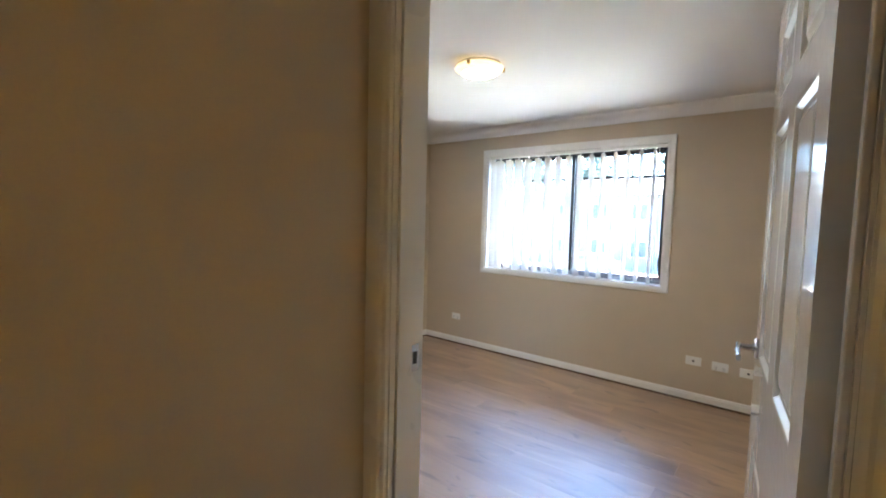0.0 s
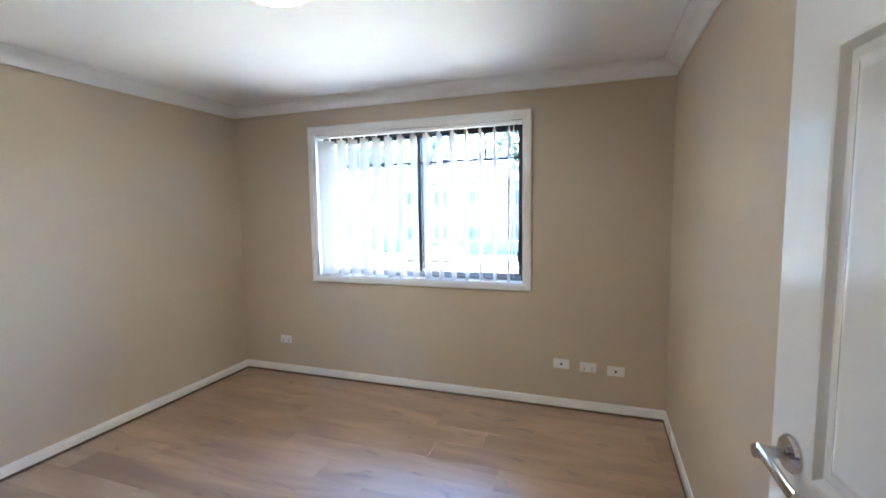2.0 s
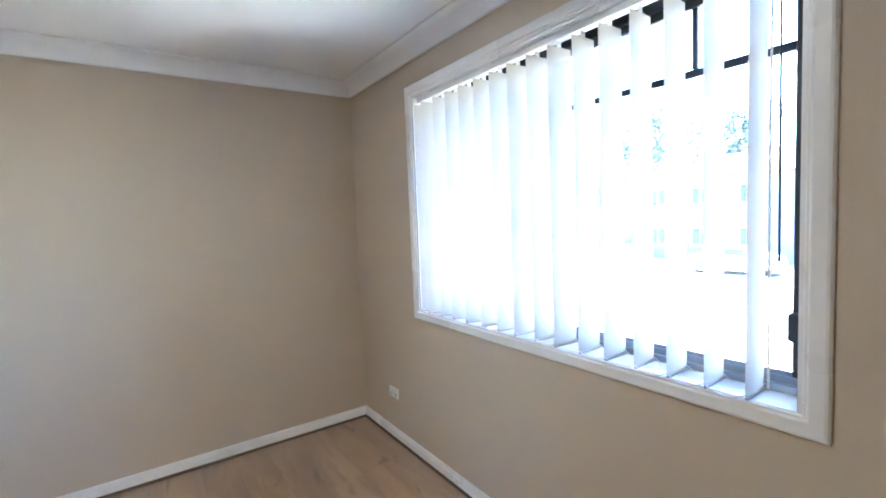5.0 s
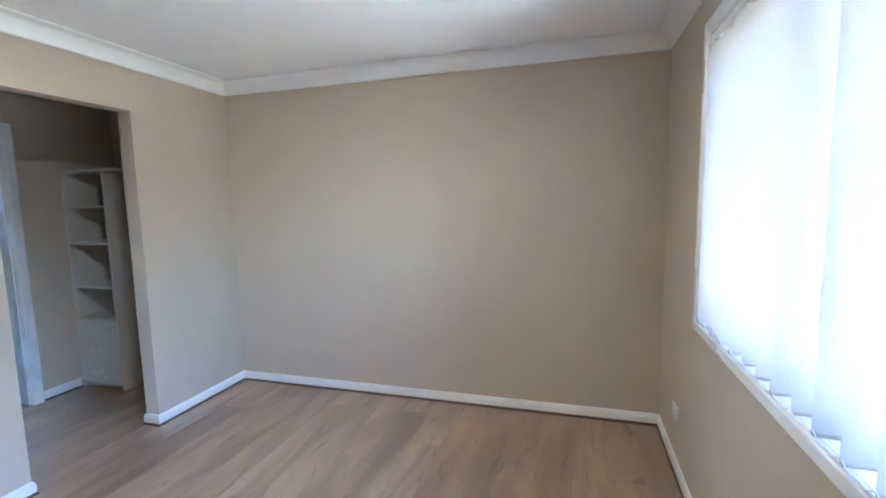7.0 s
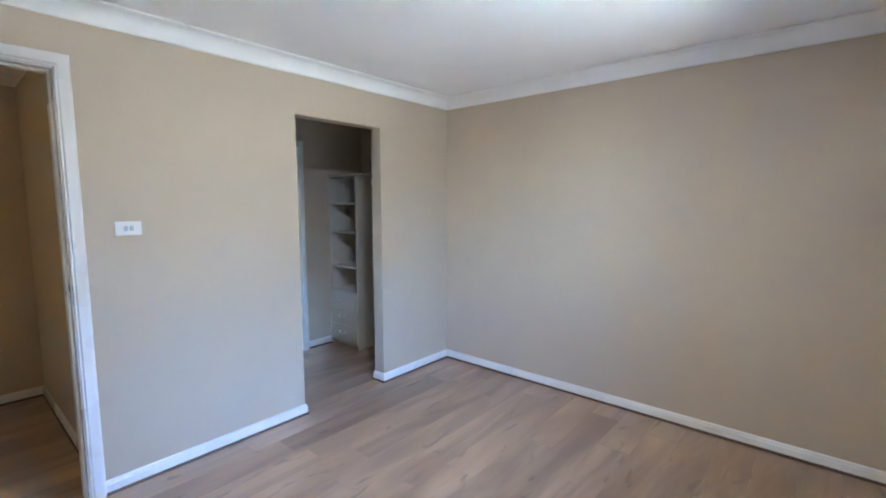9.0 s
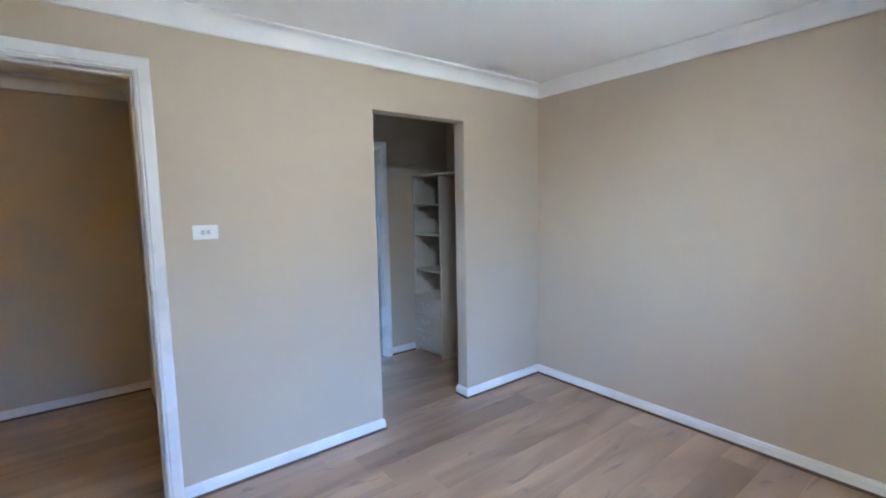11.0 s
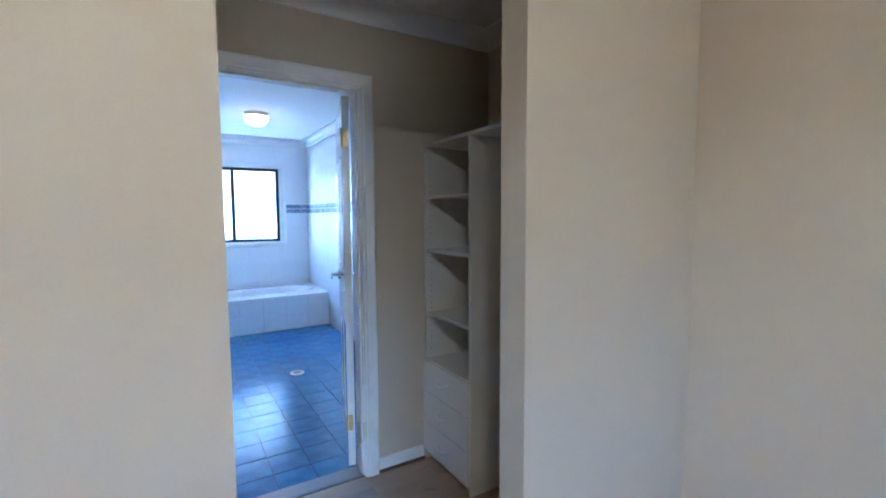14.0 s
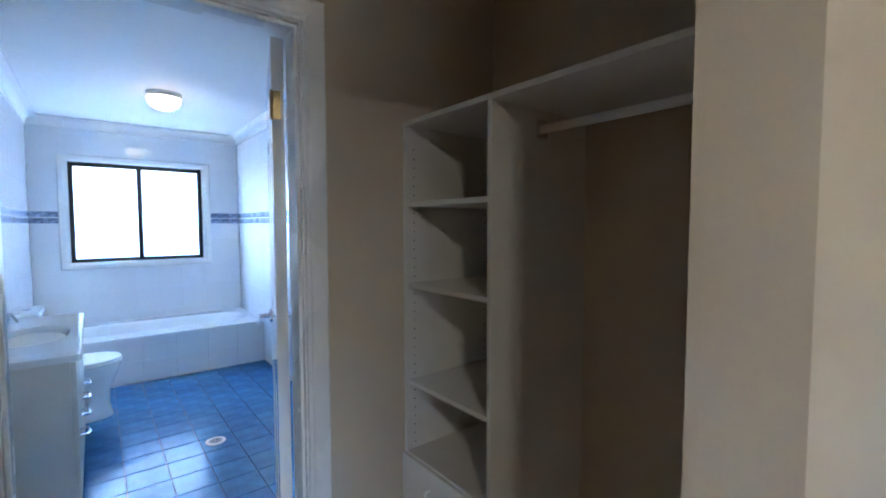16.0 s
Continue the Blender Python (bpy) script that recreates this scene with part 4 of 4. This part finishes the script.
def tree(x, y, h, seed, label):
    r = random.Random(seed)
    e = tagged(empty("tree", pose(x, y, GZ)), label, "tree", group="trees along the street")
    tb = bmesh.new()
    for k in range(6):
        a = r.uniform(0, 6.28)
        top = Vector((math.cos(a) * h * 0.22 * (k > 0), math.sin(a) * h * 0.22 * (k > 0), h * r.uniform(0.65, 0.9)))
        base = Vector((0, 0, 0)) if k == 0 else Vector((0, 0, h * r.uniform(0.3, 0.5)))
        n = 7
        rows_ = []
        for i in range(n):
            q = i / (n - 1)
            c = base.lerp(top, q) + Vector((r.uniform(-0.1, 0.1), r.uniform(-0.1, 0.1), 0)) * q
            rad = (0.17 if k == 0 else 0.08) * (1 - 0.8 * q)
            rows_.append([tb.verts.new(c + Vector((rad * math.cos(b), rad * math.sin(b), 0))) for b in [2 * math.pi * j / 7 for j in range(7)]])
        for p, q in zip(rows_, rows_[1:]):
            for j in range(7):
                tb.faces.new((p[j], p[(j + 1) % 7], q[(j + 1) % 7], q[j]))
    part("trunk", tb, BARK, e)
    verts, faces = [], []
    centres = [Vector((r.gauss(0, h * 0.16), r.gauss(0, h * 0.16), h * r.uniform(0.5, 1.0))) for _ in range(26)]
    for c in centres:
        for _ in range(110):
            p = c + Vector((r.gauss(0, 0.062 * h), r.gauss(0, 0.062 * h), r.gauss(0, 0.05 * h)))
            u = Vector((r.uniform(-1, 1), r.uniform(-1, 1), r.uniform(-1, 1))).normalized() * 0.0215 * h
            w = u.orthogonal().normalized() * 0.0105 * h
            i = len(verts)
            verts += [p - u, p + w, p + u, p - w]
            faces.append((i, i + 1, i + 2, i + 3))
    me = bpy.data.meshes.new("crown")
    me.from_pydata(verts, [], faces)
    me.materials.append(LEAF)
    cr = new("crown", me)
    cr.parent = e
    return e


tree(3.2, 24, 6.5, 3, "green street tree with open leafy crown")
tree(8.5, 27, 7.5, 8, "tall green street tree across the road")
tree(-14, 26, 6.0, 12, "green street tree by the grey house")
tree(-4.0, 45, 13.0, 21, "tall leafy tree behind the grey houses")
tree(-15, 47, 12.0, 22, "tall leafy tree behind the grey houses")
tree(5.5, 48, 14.0, 23, "tall leafy tree behind the grey houses")
tree(15, 47, 13.0, 24, "tall leafy tree behind the grey houses")
tree(-26, 50, 14.0, 25, "tall leafy tree behind the grey houses")


def car(x, y, turn, label):
    e = tagged(empty("car", pose(x, y, GZ, 0, 0, turn)), label, "car", group="cars parked in the street")
    bm = bmesh.new()
    prof = [(-2.1, 0.35), (-2.15, 0.75), (-1.9, 0.95), (-1.35, 1.0), (-0.75, 1.42), (0.75, 1.44), (1.45, 1.02), (2.05, 0.92), (2.15, 0.6), (2.1, 0.35)]
    a = [bm.verts.new((px, -0.85, pz)) for px, pz in prof]
    b = [bm.verts.new((px, 0.85, pz)) for px, pz in prof]
    for i in range(len(prof)):
        j = (i + 1) % len(prof)
        bm.faces.new((a[i], a[j], b[j], b[i]))
    bm.faces.new(list(reversed(a)))
    bm.faces.new(b)
    bmesh.ops.recalc_face_normals(bm, faces=bm.faces)
    bmesh.ops.bevel(bm, geom=list(bm.edges), offset=0.06, segments=2, affect="EDGES")
    part("body", bm, CARPAINT, e, smooth=True)
    for s in (-1, 1):
        part("window", box(-0.7, 0.7, s * 0.86 - 0.01, s * 0.86 + 0.01, 1.02, 1.34, 0.004), WINDOW_DARK, e)
        for wx in (-1.35, 1.35):
            wh = part("wheel", lathe([(0, -0.1), (0.30, -0.1), (0.32, -0.06), (0.32, 0.06), (0.30, 0.1), (0, 0.1)], 24, "y", (wx, s * 0.78, 0.32)), TYRE, e, smooth=True)
            part("rim", lathe([(0, -0.11), (0.19, -0.11), (0.19, 0.11), (0, 0.11)], 16, "y", (wx, s * 0.78, 0.32)), CHROME, wh)
    return e


car(5.5, 27.5, 8, "pale silver car parked in the street")
car(-7.5, 28, 4, "pale silver car parked in the street")

# ---- floor boards and tiles ----
board_cache = {}


def boards(x0, x1, y0, y1, parent, seed):
    """Oak laminate boards laid along x with staggered ends."""
    r = random.Random(seed)
    W, L = 0.189, 1.38
    y = y0
    while y < y1 - 0.002:
        yb = min(y + W, y1)
        x = x0 - r.uniform(0.0, L * 0.9)
        while x < x1:
            a, b = max(x, x0), min(x + L, x1)
            if b - a > 0.01:
                key = (round(b - a, 4), round(yb - y, 4))
                if key not in board_cache:
                    bw, bh = b - a, yb - y
                    me = mesh_of(box(-bw / 2 + 0.0003, bw / 2 - 0.0003, -bh / 2 + 0.0003, bh / 2 - 0.0003, -0.012, 0.0, 0.0004), "board")
                    me.materials.append(OAK)
                    board_cache[key] = me
                o = new("board", board_cache[key])
                o.parent = parent
                o.matrix_basis = pose((a + b) / 2, (y + yb) / 2, 0)
            x += L
        y = yb


floor_ob = bpy.data.objects["floor"]
boards(0.0, RX, 0.0, RY, floor_ob, 5)
boards(0.0, RE, RS, -T, floor_ob, 9)
boards(HW, HE, HS, -T, floor_ob, 13)
boards(OX0, OX1, -T, 0.0, floor_ob, 17)
boards(DX0, DX1, -T, 0.0, floor_ob, 21)

tile_cache = {}


def tile(parent, name, x0, x1, y0, y1, z0, z1, mat, gap=0.0003):
    size = (round(x1 - x0, 4), round(y1 - y0, 4), round(z1 - z0, 4), mat.name, gap)
    if size not in tile_cache:
        a, b, c = size[0] / 2, size[1] / 2, size[2] / 2
        g = [gap if s > 0.02 else 0 for s in (a, b, c)]
        me = mesh_of(box(-a + g[0], a - g[0], -b + g[1], b - g[1], -c + g[2], c - g[2], 0.0008), name)
        me.materials.append(mat)
        tile_cache[size] = me
    o = new(name, tile_cache[size])
    o.parent = parent
    o.matrix_basis = pose((x0 + x1) / 2, (y0 + y1) / 2, (z0 + z1) / 2)


bath_floor = bpy.data.objects["floor_bathroom"]
TX, TY = 1.018, -3.066
xs = sorted({BW, BE} | {TX + 0.198 * k for k in range(-6, 5) if BW + 0.01 < TX + 0.198 * k < BE - 0.01})
ys = sorted({TUBY, BN} | {TY + 0.197 * k for k in range(-9, 10) if TUBY + 0.01 < TY + 0.197 * k < BN - 0.01})
for a, b in zip(xs, xs[1:]):
    for c, d in zip(ys, ys[1:]):
        tile(bath_floor, "tile", a, b, c, d, -0.006, 0.0, FLOOR_TILE, 0.002)


def cuts(lo, hi, step):
    out, v = [lo], lo + step
    while v < hi - 0.01:
        out.append(v)
        v += step
    return out + [hi]


BZ0, BZ1 = 1.405, 1.518
for wall_name, axis in (("wall_bath_west", "w"), ("wall_bath_east", "e"), ("wall_bath_south", "s")):
    wob = bpy.data.objects[wall_name]
    lo, hi = (BS, BN - 0.012) if axis != "s" else (BW, BE)
    rows_z = cuts(0.0, BZ0, 0.245) + cuts(BZ1, H - 0.085, 0.245)
    rows_z = [(a, b) for a, b in zip(rows_z, rows_z[1:]) if a != BZ0]
    for z0, z1 in rows_z + [(BZ0, BZ0 + 0.052), (BZ0 + 0.052, BZ1 - 0.052), (BZ1 - 0.052, BZ1)]:
        border = z0 in (BZ0, BZ1 - 0.052) and z1 - z0 < 0.06
        for a, b in zip(cuts(lo, hi, 0.1 if border else 0.2), cuts(lo, hi, 0.1 if border else 0.2)[1:]):
            mat = MOSAIC if border else WALL_TILE
            nm = "border_tile" if border else "tile"
            if axis == "w":
                tile(wob, nm, BW - 0.01, BW, a, b, z0, z1, mat)
            elif axis == "e":
                tile(wob, nm, BE, BE + 0.01, a, b, z0, z1, mat)
            else:
                if b > VX0 - 0.03 and a < VX1 + 0.03:
                    # pieces cut round the window
                    for p, q, r_, s_ in ((a, min(b, VX0 - 0.02), z0, z1), (max(a, VX1 + 0.02), b, z0, z1),
                                         (max(a, VX0 - 0.02), min(b, VX1 + 0.02), z0, min(z1, VZ0)), (max(a, VX0 - 0.02), min(b, VX1 + 0.02), max(z0, VZ1), z1)):
                        if q - p > 0.012 and s_ - r_ > 0.012:
                            tile(wob, nm, p, q, BS - 0.01, BS, r_, s_, mat)
                else:
                    tile(wob, nm, a, b, BS - 0.01, BS, z0, z1, mat)
